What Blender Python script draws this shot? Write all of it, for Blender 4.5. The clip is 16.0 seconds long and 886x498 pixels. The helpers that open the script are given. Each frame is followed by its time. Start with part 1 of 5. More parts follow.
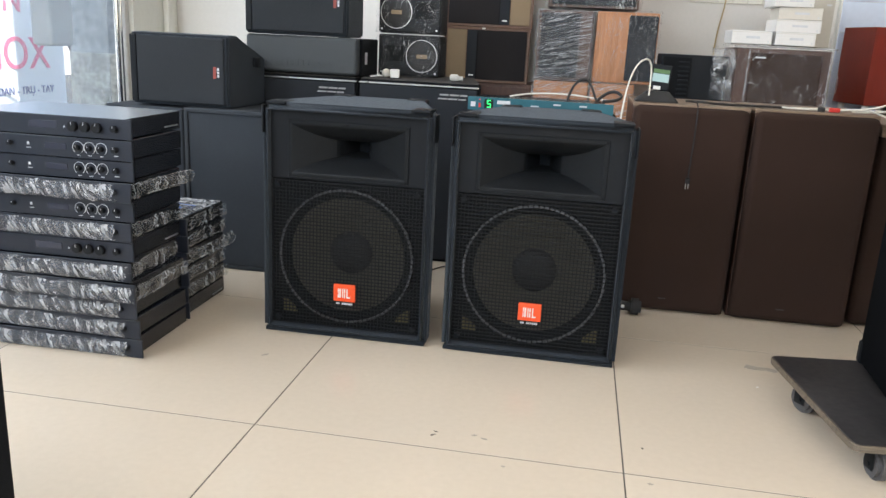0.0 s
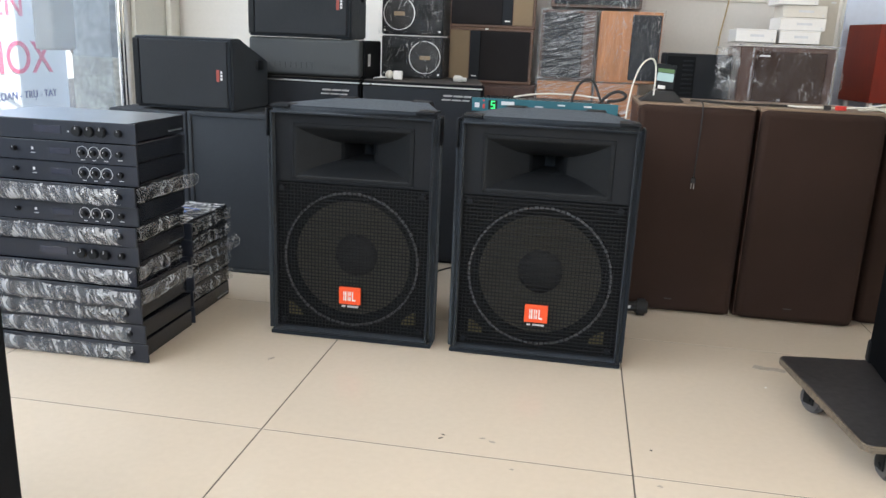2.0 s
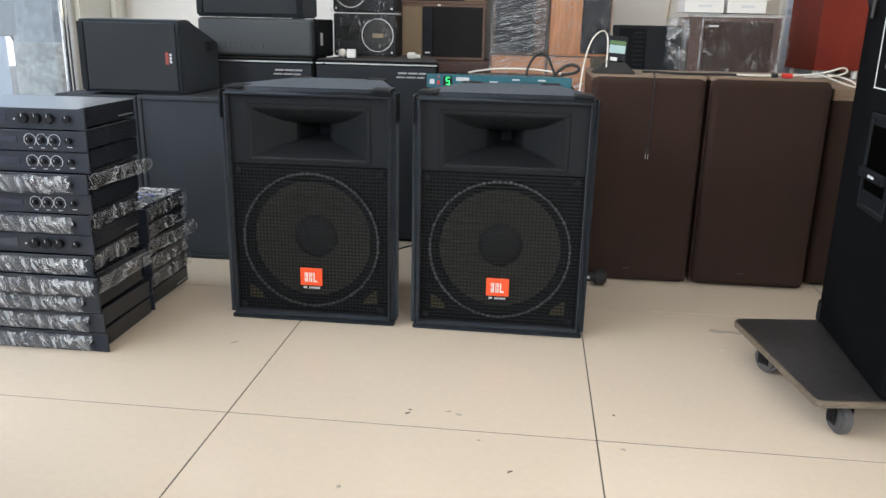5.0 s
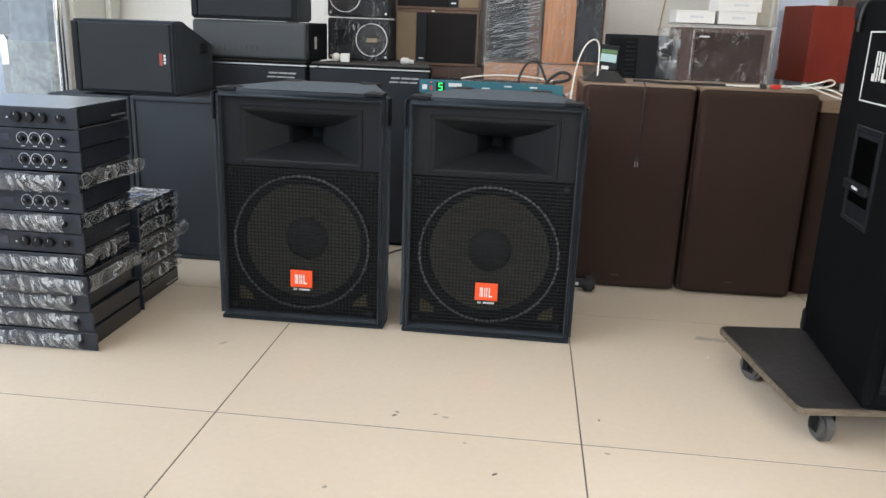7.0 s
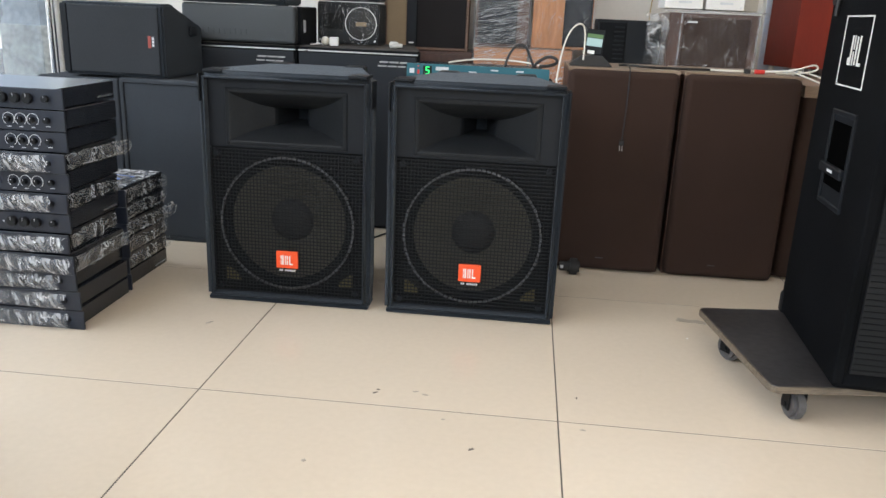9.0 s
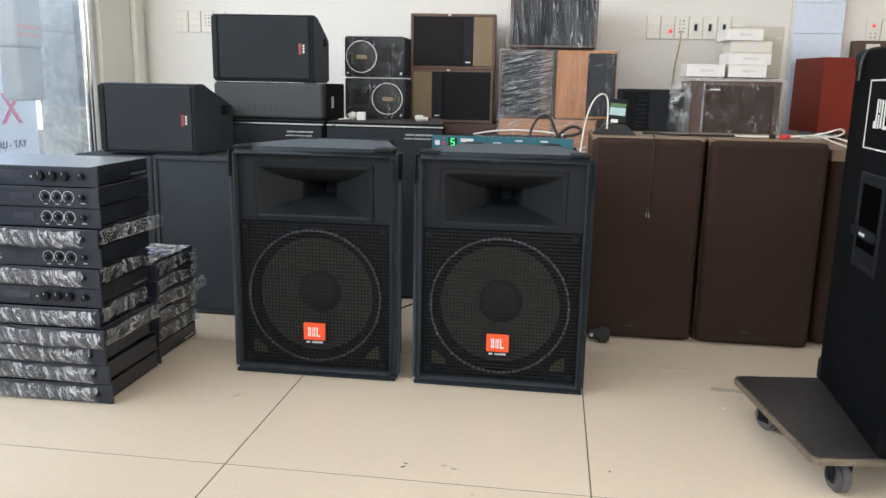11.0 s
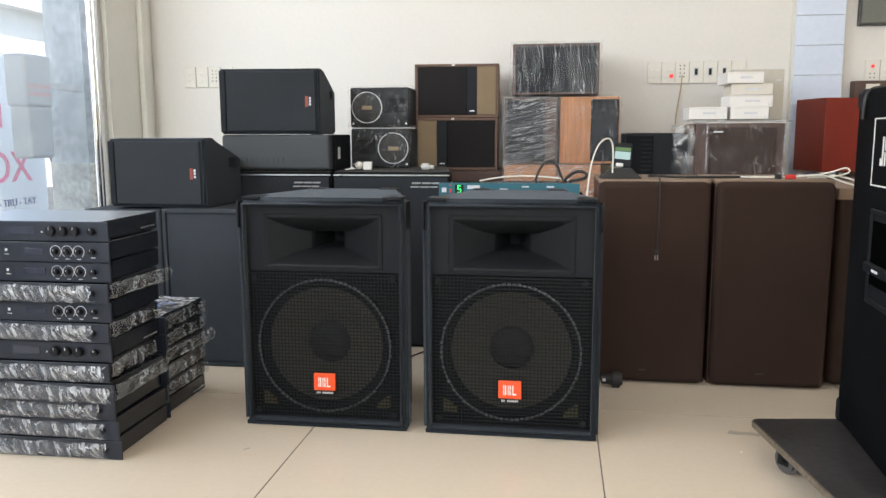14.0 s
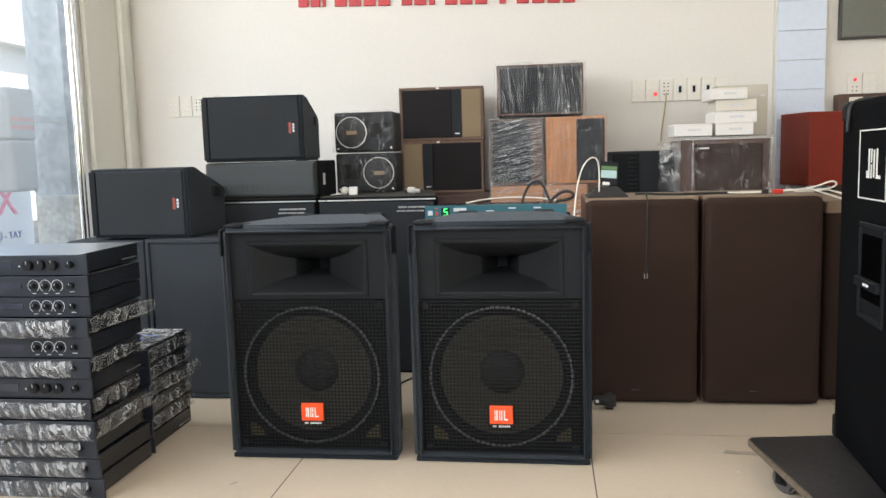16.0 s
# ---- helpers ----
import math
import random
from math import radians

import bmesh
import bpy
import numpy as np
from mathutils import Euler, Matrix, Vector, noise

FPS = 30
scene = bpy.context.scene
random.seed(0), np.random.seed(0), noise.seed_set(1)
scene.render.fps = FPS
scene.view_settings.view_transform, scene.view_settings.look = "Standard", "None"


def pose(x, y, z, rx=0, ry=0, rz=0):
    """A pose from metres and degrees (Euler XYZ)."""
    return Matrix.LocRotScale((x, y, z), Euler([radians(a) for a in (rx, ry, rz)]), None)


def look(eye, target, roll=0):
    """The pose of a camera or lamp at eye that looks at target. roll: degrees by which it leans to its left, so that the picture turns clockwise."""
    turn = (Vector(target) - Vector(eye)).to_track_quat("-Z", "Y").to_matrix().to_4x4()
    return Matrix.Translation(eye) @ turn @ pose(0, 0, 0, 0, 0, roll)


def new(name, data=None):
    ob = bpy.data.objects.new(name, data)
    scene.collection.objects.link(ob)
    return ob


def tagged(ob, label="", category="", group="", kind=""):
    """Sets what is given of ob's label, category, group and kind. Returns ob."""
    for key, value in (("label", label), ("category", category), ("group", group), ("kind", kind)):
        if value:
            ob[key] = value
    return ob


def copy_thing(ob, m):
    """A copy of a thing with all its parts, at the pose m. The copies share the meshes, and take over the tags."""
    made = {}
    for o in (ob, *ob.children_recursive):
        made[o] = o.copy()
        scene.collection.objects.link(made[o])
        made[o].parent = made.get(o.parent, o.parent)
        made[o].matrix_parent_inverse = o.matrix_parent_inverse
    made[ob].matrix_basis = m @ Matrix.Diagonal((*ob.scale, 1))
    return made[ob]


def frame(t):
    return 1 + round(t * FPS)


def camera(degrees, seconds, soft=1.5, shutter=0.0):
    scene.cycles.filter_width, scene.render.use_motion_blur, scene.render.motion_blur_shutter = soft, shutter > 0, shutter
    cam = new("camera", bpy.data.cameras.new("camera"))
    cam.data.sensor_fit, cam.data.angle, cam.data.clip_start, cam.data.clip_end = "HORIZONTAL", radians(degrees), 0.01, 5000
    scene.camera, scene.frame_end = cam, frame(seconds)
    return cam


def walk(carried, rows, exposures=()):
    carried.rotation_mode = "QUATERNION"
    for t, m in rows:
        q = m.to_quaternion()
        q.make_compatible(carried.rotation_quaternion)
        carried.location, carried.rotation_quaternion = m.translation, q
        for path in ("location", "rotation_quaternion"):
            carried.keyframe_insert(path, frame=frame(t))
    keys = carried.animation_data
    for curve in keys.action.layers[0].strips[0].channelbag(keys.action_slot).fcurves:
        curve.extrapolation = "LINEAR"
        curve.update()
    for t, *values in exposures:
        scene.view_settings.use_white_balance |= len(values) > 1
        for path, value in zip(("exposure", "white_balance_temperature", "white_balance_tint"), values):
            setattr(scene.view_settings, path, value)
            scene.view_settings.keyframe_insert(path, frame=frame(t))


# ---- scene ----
cam = camera(59.1, 16.0)
PATH = [
    (0, (0.642, -1.481, 0.838), (0.332, 0.427, 0.324), 2.9),
    (0.5, (0.639, -1.479, 0.839), (0.333, 0.43, 0.328), 2.8),
    (1, (0.632, -1.481, 0.841), (0.306, 0.425, 0.33), 2.8),
    (1.5, (0.635, -1.48, 0.84), (0.308, 0.428, 0.338), 2.5),
    (2, (0.633, -1.474, 0.84), (0.316, 0.432, 0.327), 2.4),
    (2.5, (0.635, -1.483, 0.835), (0.34, 0.419, 0.292), 2.7),
    (3, (0.632, -1.486, 0.833), (0.35, 0.41, 0.264), 2.9),
    (3.5, (0.626, -1.481, 0.831), (0.347, 0.413, 0.253), 2.6),
    (4, (0.629, -1.486, 0.834), (0.369, 0.412, 0.261), 2.2),
    (4.5, (0.63, -1.484, 0.834), (0.392, 0.42, 0.269), 1.8),
    (5, (0.634, -1.484, 0.835), (0.421, 0.424, 0.274), 1.2),
    (7.5, (0.649, -1.5, 0.836), (0.457, 0.415, 0.29), 2.3),
    (8, (0.667, -1.499, 0.828), (0.485, 0.409, 0.258), 2.0),
    (8.2, (0.672, -1.505, 0.831), (0.5, 0.401, 0.248), 2.1),
    (10.3, (0.694, -1.528, 0.825), (0.444, 0.396, 0.337), 2.8),
    (10.5, (0.692, -1.52, 0.83), (0.431, 0.408, 0.37), 2.6),
    (11, (0.69, -1.517, 0.829), (0.42, 0.422, 0.421), 1.1),
    (11.5, (0.693, -1.518, 0.831), (0.428, 0.433, 0.482), -0.2),
    (12, (0.688, -1.519, 0.834), (0.42, 0.438, 0.524), 0.0),
    (12.5, (0.685, -1.524, 0.837), (0.407, 0.435, 0.547), 0.0),
    (13, (0.687, -1.518, 0.831), (0.388, 0.44, 0.55), -0.2),
    (13.5, (0.68, -1.516, 0.827), (0.378, 0.442, 0.552), -0.3),
    (14, (0.681, -1.516, 0.826), (0.392, 0.442, 0.538), -0.2),
    (14.5, (0.677, -1.512, 0.823), (0.38, 0.441, 0.509), -0.3),
    (15, (0.681, -1.509, 0.827), (0.362, 0.443, 0.527), -0.6),
    (15.5, (0.686, -1.502, 0.829), (0.388, 0.459, 0.573), -0.8),
    (16, (0.691, -1.485, 0.824), (0.423, 0.484, 0.594), -1.6),
]

walk(cam, [(t, look(eye, target, roll)) for t, eye, target, roll in PATH], [(0, 1.31, 6500, 10), (8.2, 1.29, 6520, 10), (10.5, 1.30, 6540, 10), (12.0, 1.34, 6700, 10), (15.0, 1.34, 6750, 10), (16.0, 1.32, 6900, 10)])

# ---- light ----
SUN_EL, SUN_AZ = 50.0, 130.0
world = bpy.data.worlds.new("sky")
scene.world = world
world.use_nodes = True
wn = world.node_tree.nodes
sky = wn.new("ShaderNodeTexSky")
sky.sky_type, sky.sun_disc = "NISHITA", False
sky.sun_elevation, sky.sun_rotation = radians(SUN_EL), radians(SUN_AZ)
wn["Background"].inputs["Strength"].default_value = 0.15
world.node_tree.links.new(sky.outputs["Color"], wn["Background"].inputs["Color"])


def area_lamp(name, m, sx, sy, watts, colour):
    data = bpy.data.lights.new(name, "AREA")
    data.shape, data.size, data.size_y, data.energy, data.color = "RECTANGLE", sx, sy, watts, colour
    ob = new(name, data)
    ob.matrix_world = m
    return ob


sun_data = bpy.data.lights.new("sun", "SUN")
sun_data.energy, sun_data.angle, sun_data.color = 4.5, radians(0.6), (1.0, 0.95, 0.88)
sun = new("sun", sun_data)
sun.matrix_world = look((6, -5, 9), (6 - 0.5, -5 + 0.42, 9 - 0.8))

# daylight through the glazed shop front beside the stacks and through the open front behind the camera
area_lamp("daylight_side_front", look((-1.62, -0.85, 1.95), (2.0, 0.1, 0.3)), 5.0, 1.5, 44, (0.94, 0.97, 1.0))
area_lamp("daylight_open_front", look((1.0, -4.35, 2.3), (1.0, 2.0, 0.3)), 4.4, 1.2, 30, (1.0, 0.95, 0.87))

# ---- helpers for building ----
Z0 = Matrix.Identity(4)


def link(nt, a, b):
    nt.links.new(a, b)


def mat(name, col, rough=0.5, metal=0.0, var=0.15, scale=8.0, fine=90.0, bump=0.0, rvar=0.1, coat=0.0, stretch=(1, 1, 1), col2=None, spec=0.5):
    """A surface with broad and fine variation in colour, gloss and relief."""
    m = bpy.data.materials.new(name)
    m.use_nodes = True
    nt = m.node_tree
    b = nt.nodes["Principled BSDF"]
    tc = nt.nodes.new("ShaderNodeTexCoord")
    mp = nt.nodes.new("ShaderNodeMapping")
    mp.inputs["Scale"].default_value = stretch
    link(nt, tc.outputs["Object"], mp.inputs["Vector"])
    big, small = nt.nodes.new("ShaderNodeTexNoise"), nt.nodes.new("ShaderNodeTexNoise")
    for n, sc, d in ((big, scale, 4), (small, fine, 3)):
        n.inputs["Scale"].default_value, n.inputs["Detail"].default_value = sc, d
        link(nt, mp.outputs["Vector"], n.inputs["Vector"])
    add = nt.nodes.new("ShaderNodeMath")
    add.operation = "MULTIPLY_ADD"
    add.inputs[1].default_value = 0.5
    link(nt, small.outputs["Fac"], add.inputs[0])
    half = nt.nodes.new("ShaderNodeMath")
    half.operation = "MULTIPLY"
    half.inputs[1].default_value = 0.5
    link(nt, big.outputs["Fac"], half.inputs[0])
    link(nt, half.outputs[0], add.inputs[2])
    ramp = nt.nodes.new("ShaderNodeValToRGB")
    ramp.color_ramp.elements[0].position, ramp.color_ramp.elements[1].position = 0.32, 0.68
    lo = [c * (1 - var) for c in col]
    hi = [min(1, c * (1 + var)) for c in (col2 or col)]
    ramp.color_ramp.elements[0].color, ramp.color_ramp.elements[1].color = (*lo, 1), (*hi, 1)
    link(nt, add.outputs[0], ramp.inputs["Fac"])
    link(nt, ramp.outputs["Color"], b.inputs["Base Color"])
    rr = nt.nodes.new("ShaderNodeMapRange")
    rr.inputs["To Min"].default_value, rr.inputs["To Max"].default_value = max(0.02, rough - rvar), min(1, rough + rvar)
    link(nt, big.outputs["Fac"], rr.inputs["Value"])
    link(nt, rr.outputs[0], b.inputs["Roughness"])
    b.inputs["Metallic"].default_value = metal
    b.inputs["Coat Weight"].default_value = coat
    b.inputs["Specular IOR Level"].default_value = spec
    if bump:
        bp = nt.nodes.new("ShaderNodeBump")
        bp.inputs["Strength"].default_value, bp.inputs["Distance"].default_value = bump, 0.002
        link(nt, small.outputs["Fac"], bp.inputs["Height"])
        link(nt, bp.outputs["Normal"], b.inputs["Normal"])
    return m


def wood(name, dark, light, rough=0.35, along=2, scale=6.0):
    """Grained wood, the grain along one axis."""
    st = [14.0, 14.0, 14.0]
    st[along] = 0.9
    m = mat(name, dark, rough, 0, 0.12, scale, 40, 0.15, 0.08, 0.0, tuple(st), light)
    return m


def glow(name, col, strength):
    m = bpy.data.materials.new(name)
    m.use_nodes = True
    b = m.node_tree.nodes["Principled BSDF"]
    b.inputs["Base Color"].default_value = (*[c * 0.3 for c in col], 1)
    b.inputs["Emission Color"].default_value, b.inputs["Emission Strength"].default_value = (*col, 1), strength
    return m


def film_mat(name, low, high, tint=(0.9, 0.92, 0.95), scale=18.0, stretch=(1, 1, 1), lean=0.0, width=0.045, patch=0.0, rough=0.12, swirl=1.0, sheet=0.0):
    """Crumpled clear wrapping film: highlights painted as whitish creases; sheet: facets whitened as glints."""
    m = bpy.data.materials.new(name)
    m.use_nodes = True
    nt = m.node_tree
    b = nt.nodes["Principled BSDF"]
    out = nt.nodes["Material Output"]
    b.inputs["Base Color"].default_value = (*tint, 1)
    b.inputs["Roughness"].default_value = rough
    tc, mp, mp0 = nt.nodes.new("ShaderNodeTexCoord"), nt.nodes.new("ShaderNodeMapping"), nt.nodes.new("ShaderNodeMapping")
    mp.inputs["Scale"].default_value = stretch
    mp0.inputs["Rotation"].default_value = (0, radians(lean), 0)
    link(nt, tc.outputs["Object"], mp0.inputs["Vector"])
    link(nt, mp0.outputs["Vector"], mp.inputs["Vector"])
    n1, n2 = nt.nodes.new("ShaderNodeTexNoise"), nt.nodes.new("ShaderNodeTexNoise")
    for n, sc, dist in ((n1, scale, swirl), (n2, scale * 4, 0.6)):
        n.inputs["Scale"].default_value, n.inputs["Detail"].default_value, n.inputs["Distortion"].default_value = sc, 6, dist
        link(nt, mp.outputs["Vector"], n.inputs["Vector"])
    blend, ridge, ab = (nt.nodes.new("ShaderNodeMath") for k in range(3))
    blend.operation, ridge.operation, ab.operation = "MULTIPLY_ADD", "SUBTRACT", "ABSOLUTE"
    blend.inputs[1].default_value, ridge.inputs[1].default_value = 0.3, 0.65
    link(nt, n2.outputs["Fac"], blend.inputs[0])
    link(nt, n1.outputs["Fac"], blend.inputs[2])
    link(nt, blend.outputs[0], ridge.inputs[0])
    link(nt, ridge.outputs[0], ab.inputs[0])
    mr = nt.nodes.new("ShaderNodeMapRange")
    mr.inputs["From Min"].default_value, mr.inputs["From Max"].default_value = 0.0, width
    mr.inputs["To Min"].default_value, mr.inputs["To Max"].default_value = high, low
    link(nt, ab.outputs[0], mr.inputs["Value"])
    # facets bent by the coarse noise; some whitened as painted glints, most stay clear
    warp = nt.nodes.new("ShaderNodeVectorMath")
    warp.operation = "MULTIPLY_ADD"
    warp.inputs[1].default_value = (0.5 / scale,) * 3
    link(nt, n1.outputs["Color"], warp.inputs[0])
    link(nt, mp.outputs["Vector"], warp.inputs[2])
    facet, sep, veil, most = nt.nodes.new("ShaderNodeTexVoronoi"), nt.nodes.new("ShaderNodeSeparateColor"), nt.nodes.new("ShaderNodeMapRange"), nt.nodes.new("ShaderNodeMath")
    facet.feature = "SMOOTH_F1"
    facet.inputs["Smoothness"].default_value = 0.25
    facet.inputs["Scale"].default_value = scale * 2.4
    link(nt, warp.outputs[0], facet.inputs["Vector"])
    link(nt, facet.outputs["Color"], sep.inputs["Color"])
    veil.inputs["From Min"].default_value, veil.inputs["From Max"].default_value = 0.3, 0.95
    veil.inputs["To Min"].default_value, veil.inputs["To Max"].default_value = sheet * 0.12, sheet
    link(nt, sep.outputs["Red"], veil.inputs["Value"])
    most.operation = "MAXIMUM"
    link(nt, veil.outputs[0], most.inputs[1])
    # creases gather in patches, with clear film between
    n3 = nt.nodes.new("ShaderNodeTexNoise")
    n3.inputs["Scale"].default_value, n3.inputs["Detail"].default_value = scale * 0.35, 2
    link(nt, tc.outputs["Object"], n3.inputs["Vector"])
    pm = nt.nodes.new("ShaderNodeMapRange")
    pm.inputs["From Min"].default_value, pm.inputs["From Max"].default_value = 0.42, 0.62
    pm.inputs["To Min"].default_value = 1.0 - patch
    link(nt, n3.outputs["Fac"], pm.inputs["Value"])
    mul = nt.nodes.new("ShaderNodeMath")
    mul.operation = "MULTIPLY"
    link(nt, mr.outputs[0], mul.inputs[0])
    link(nt, pm.outputs[0], mul.inputs[1])
    link(nt, mul.outputs[0], most.inputs[0])
    bp = nt.nodes.new("ShaderNodeBump")
    bp.inputs["Strength"].default_value, bp.inputs["Distance"].default_value = 0.9, 0.012
    link(nt, n1.outputs["Fac"], bp.inputs["Height"])
    bp2 = nt.nodes.new("ShaderNodeBump")
    bp2.inputs["Strength"].default_value, bp2.inputs["Distance"].default_value = 0.5, 0.003
    link(nt, n2.outputs["Fac"], bp2.inputs["Height"])
    link(nt, bp.outputs["Normal"], bp2.inputs["Normal"])
    link(nt, bp2.outputs["Normal"], b.inputs["Normal"])
    tr = nt.nodes.new("ShaderNodeBsdfTransparent")
    mix = nt.nodes.new("ShaderNodeMixShader")
    link(nt, most.outputs[0], mix.inputs["Fac"])
    link(nt, tr.outputs[0], mix.inputs[1])
    link(nt, b.outputs[0], mix.inputs[2])
    link(nt, mix.outputs[0], out.inputs["Surface"])
    return m


def thing(name, label, category, m=Z0, group="", kind=""):
    e = new(name)
    e.empty_display_size = 0.05
    e.matrix_basis = m
    return tagged(e, label, category, group, kind)


def part(name, bm, material, parent=None, label="", smooth=False):
    me = bpy.data.meshes.new(name)
    bmesh.ops.recalc_face_normals(bm, faces=bm.faces)
    bm.to_mesh(me)
    bm.free()
    me.materials.append(material)
    if smooth:
        # smooth everywhere, or only on the small faces of rounded edges
        for p in me.polygons:
            p.use_smooth = smooth is True or p.area < smooth
    ob = new(name, me)
    if parent is not None:
        ob.parent = parent
    if label:
        ob["label"] = label
    return ob


def add_box(bm, x0, x1, y0, y1, z0, z1, bevel=0.0, seg=2):
    vs = [bm.verts.new((x, y, z)) for z in (z0, z1) for x, y in ((x0, y0), (x1, y0), (x1, y1), (x0, y1))]
    fs = [bm.faces.new([vs[i] for i in f]) for f in ((3, 2, 1, 0), (4, 5, 6, 7), (0, 1, 5, 4), (1, 2, 6, 5), (2, 3, 7, 6), (3, 0, 4, 7))]
    if bevel:
        es = list({e for f in fs for e in f.edges})
        bmesh.ops.bevel(bm, geom=es, offset=bevel, segments=seg, affect="EDGES", profile=0.5)
    return fs


def boxed(name, parent, material, x0, x1, y0, y1, z0, z1, bevel=0.003, label="", seg=2):
    bm = bmesh.new()
    add_box(bm, x0, x1, y0, y1, z0, z1, bevel, seg)
    return part(name, bm, material, parent, label)


def add_cyl(bm, c, axis, r, h, seg=24, r2=None):
    """A cylinder or cone from c along axis ('x', 'y' or 'z') for h."""
    turn = {"z": Z0, "y": Matrix.Rotation(radians(-90), 4, "X"), "x": Matrix.Rotation(radians(90), 4, "Y")}[axis]
    m = Matrix.Translation(c) @ turn @ Matrix.Translation((0, 0, h / 2))
    return bmesh.ops.create_cone(bm, cap_ends=True, segments=seg, radius1=r, radius2=r if r2 is None else r2, depth=h, matrix=m)["verts"]


def round_part(name, parent, material, c, axis, r, h, seg=24, r2=None, bevel=0.0, label=""):
    bm = bmesh.new()
    add_cyl(bm, c, axis, r, h, seg, r2)
    if bevel:
        es = [e for e in bm.edges if len(e.link_faces) == 2 and e.calc_face_angle(0) > 1.0]
        bmesh.ops.bevel(bm, geom=es, offset=bevel, segments=2, affect="EDGES")
    return part(name, bm, material, parent, label)


def prism(bm, outline, lo, hi, axis="z", bevel=0.0, seg=2):
    """An outline of (a, b) pairs drawn out along an axis. z: (x, y); x: (y, z); y: (x, z)."""
    at = {"z": lambda a, b, h: (a, b, h), "x": lambda a, b, h: (h, a, b), "y": lambda a, b, h: (a, h, b)}[axis]
    v0 = [bm.verts.new(at(a, b, lo)) for a, b in outline]
    v1 = [bm.verts.new(at(a, b, hi)) for a, b in outline]
    n = len(outline)
    fs = [bm.faces.new(v0[::-1]), bm.faces.new(v1)]
    fs += [bm.faces.new((v0[i], v0[(i + 1) % n], v1[(i + 1) % n], v1[i])) for i in range(n)]
    if bevel:
        bmesh.ops.bevel(bm, geom=list({e for f in fs for e in f.edges}), offset=bevel, segments=seg, affect="EDGES")
    return fs


def ring_arc(bm, cx, cz, y0, y1, r0, r1, a0=0.0, a1=360.0, n=28):
    """A flat ring or arc in the x-z plane, with thickness along y."""
    full = abs(a1 - a0) >= 359.9
    cols = []
    for i in range(n if full else n + 1):
        a = radians(a0 + (a1 - a0) * i / n)
        c, s = math.cos(a), math.sin(a)
        cols.append([bm.verts.new((cx + r * c, y, cz + r * s)) for r, y in ((r0, y0), (r1, y0), (r1, y1), (r0, y1))])
    pairs = list(zip(cols, cols[1:])) + ([(cols[-1], cols[0])] if full else [])
    for p, q in pairs:
        for k in range(4):
            bm.faces.new((p[k], q[k], q[(k + 1) % 4], p[(k + 1) % 4]))
    if not full:
        bm.faces.new(cols[0])
        bm.faces.new(cols[-1][::-1])


def lathe_y(bm, profile, n=40, cx=0.0, cz=0.0):
    """Turn a profile of (radius, y) round the y axis."""
    rows = []
    for r, y in profile:
        rows.append([bm.verts.new((cx + r * math.cos(2 * math.pi * i / n), y, cz + r * math.sin(2 * math.pi * i / n))) for i in range(n)] if r > 1e-6 else [bm.verts.new((cx, y, cz))])
    for a, b in zip(rows, rows[1:]):
        for i in range(n):
            j = (i + 1) % n
            if len(a) == 1 and len(b) == 1:
                continue
            if len(b) == 1:
                bm.faces.new((a[i], a[j], b[0]))
            elif len(a) == 1:
                bm.faces.new((a[0], b[j], b[i]))
            else:
                bm.faces.new((a[i], a[j], b[j], b[i]))


def tube(name, parent, material, pts, r, label="", cyclic=False):
    """A cable: a round tube along a smooth line through the points."""
    cu = bpy.data.curves.new(name, "CURVE")
    cu.dimensions, cu.bevel_depth, cu.bevel_resolution, cu.resolution_u = "3D", r, 3, 8
    sp = cu.splines.new("NURBS")
    sp.points.add(len(pts) - 1)
    for p, q in zip(sp.points, pts):
        p.co = (*q, 1)
    sp.use_endpoint_u, sp.order_u, sp.use_cyclic_u = True, 4, cyclic
    tmp = bpy.data.objects.new("tmp", cu)
    scene.collection.objects.link(tmp)
    me = bpy.data.meshes.new_from_object(tmp.evaluated_get(bpy.context.evaluated_depsgraph_get()))
    bpy.data.objects.remove(tmp)
    bpy.data.curves.remove(cu)
    me.name = name
    me.materials.clear()
    me.materials.append(material)
    for p in me.polygons:
        p.use_smooth = True
    ob = new(name, me)
    if parent is not None:
        ob.parent = parent
    if label:
        ob["label"] = label
    return ob


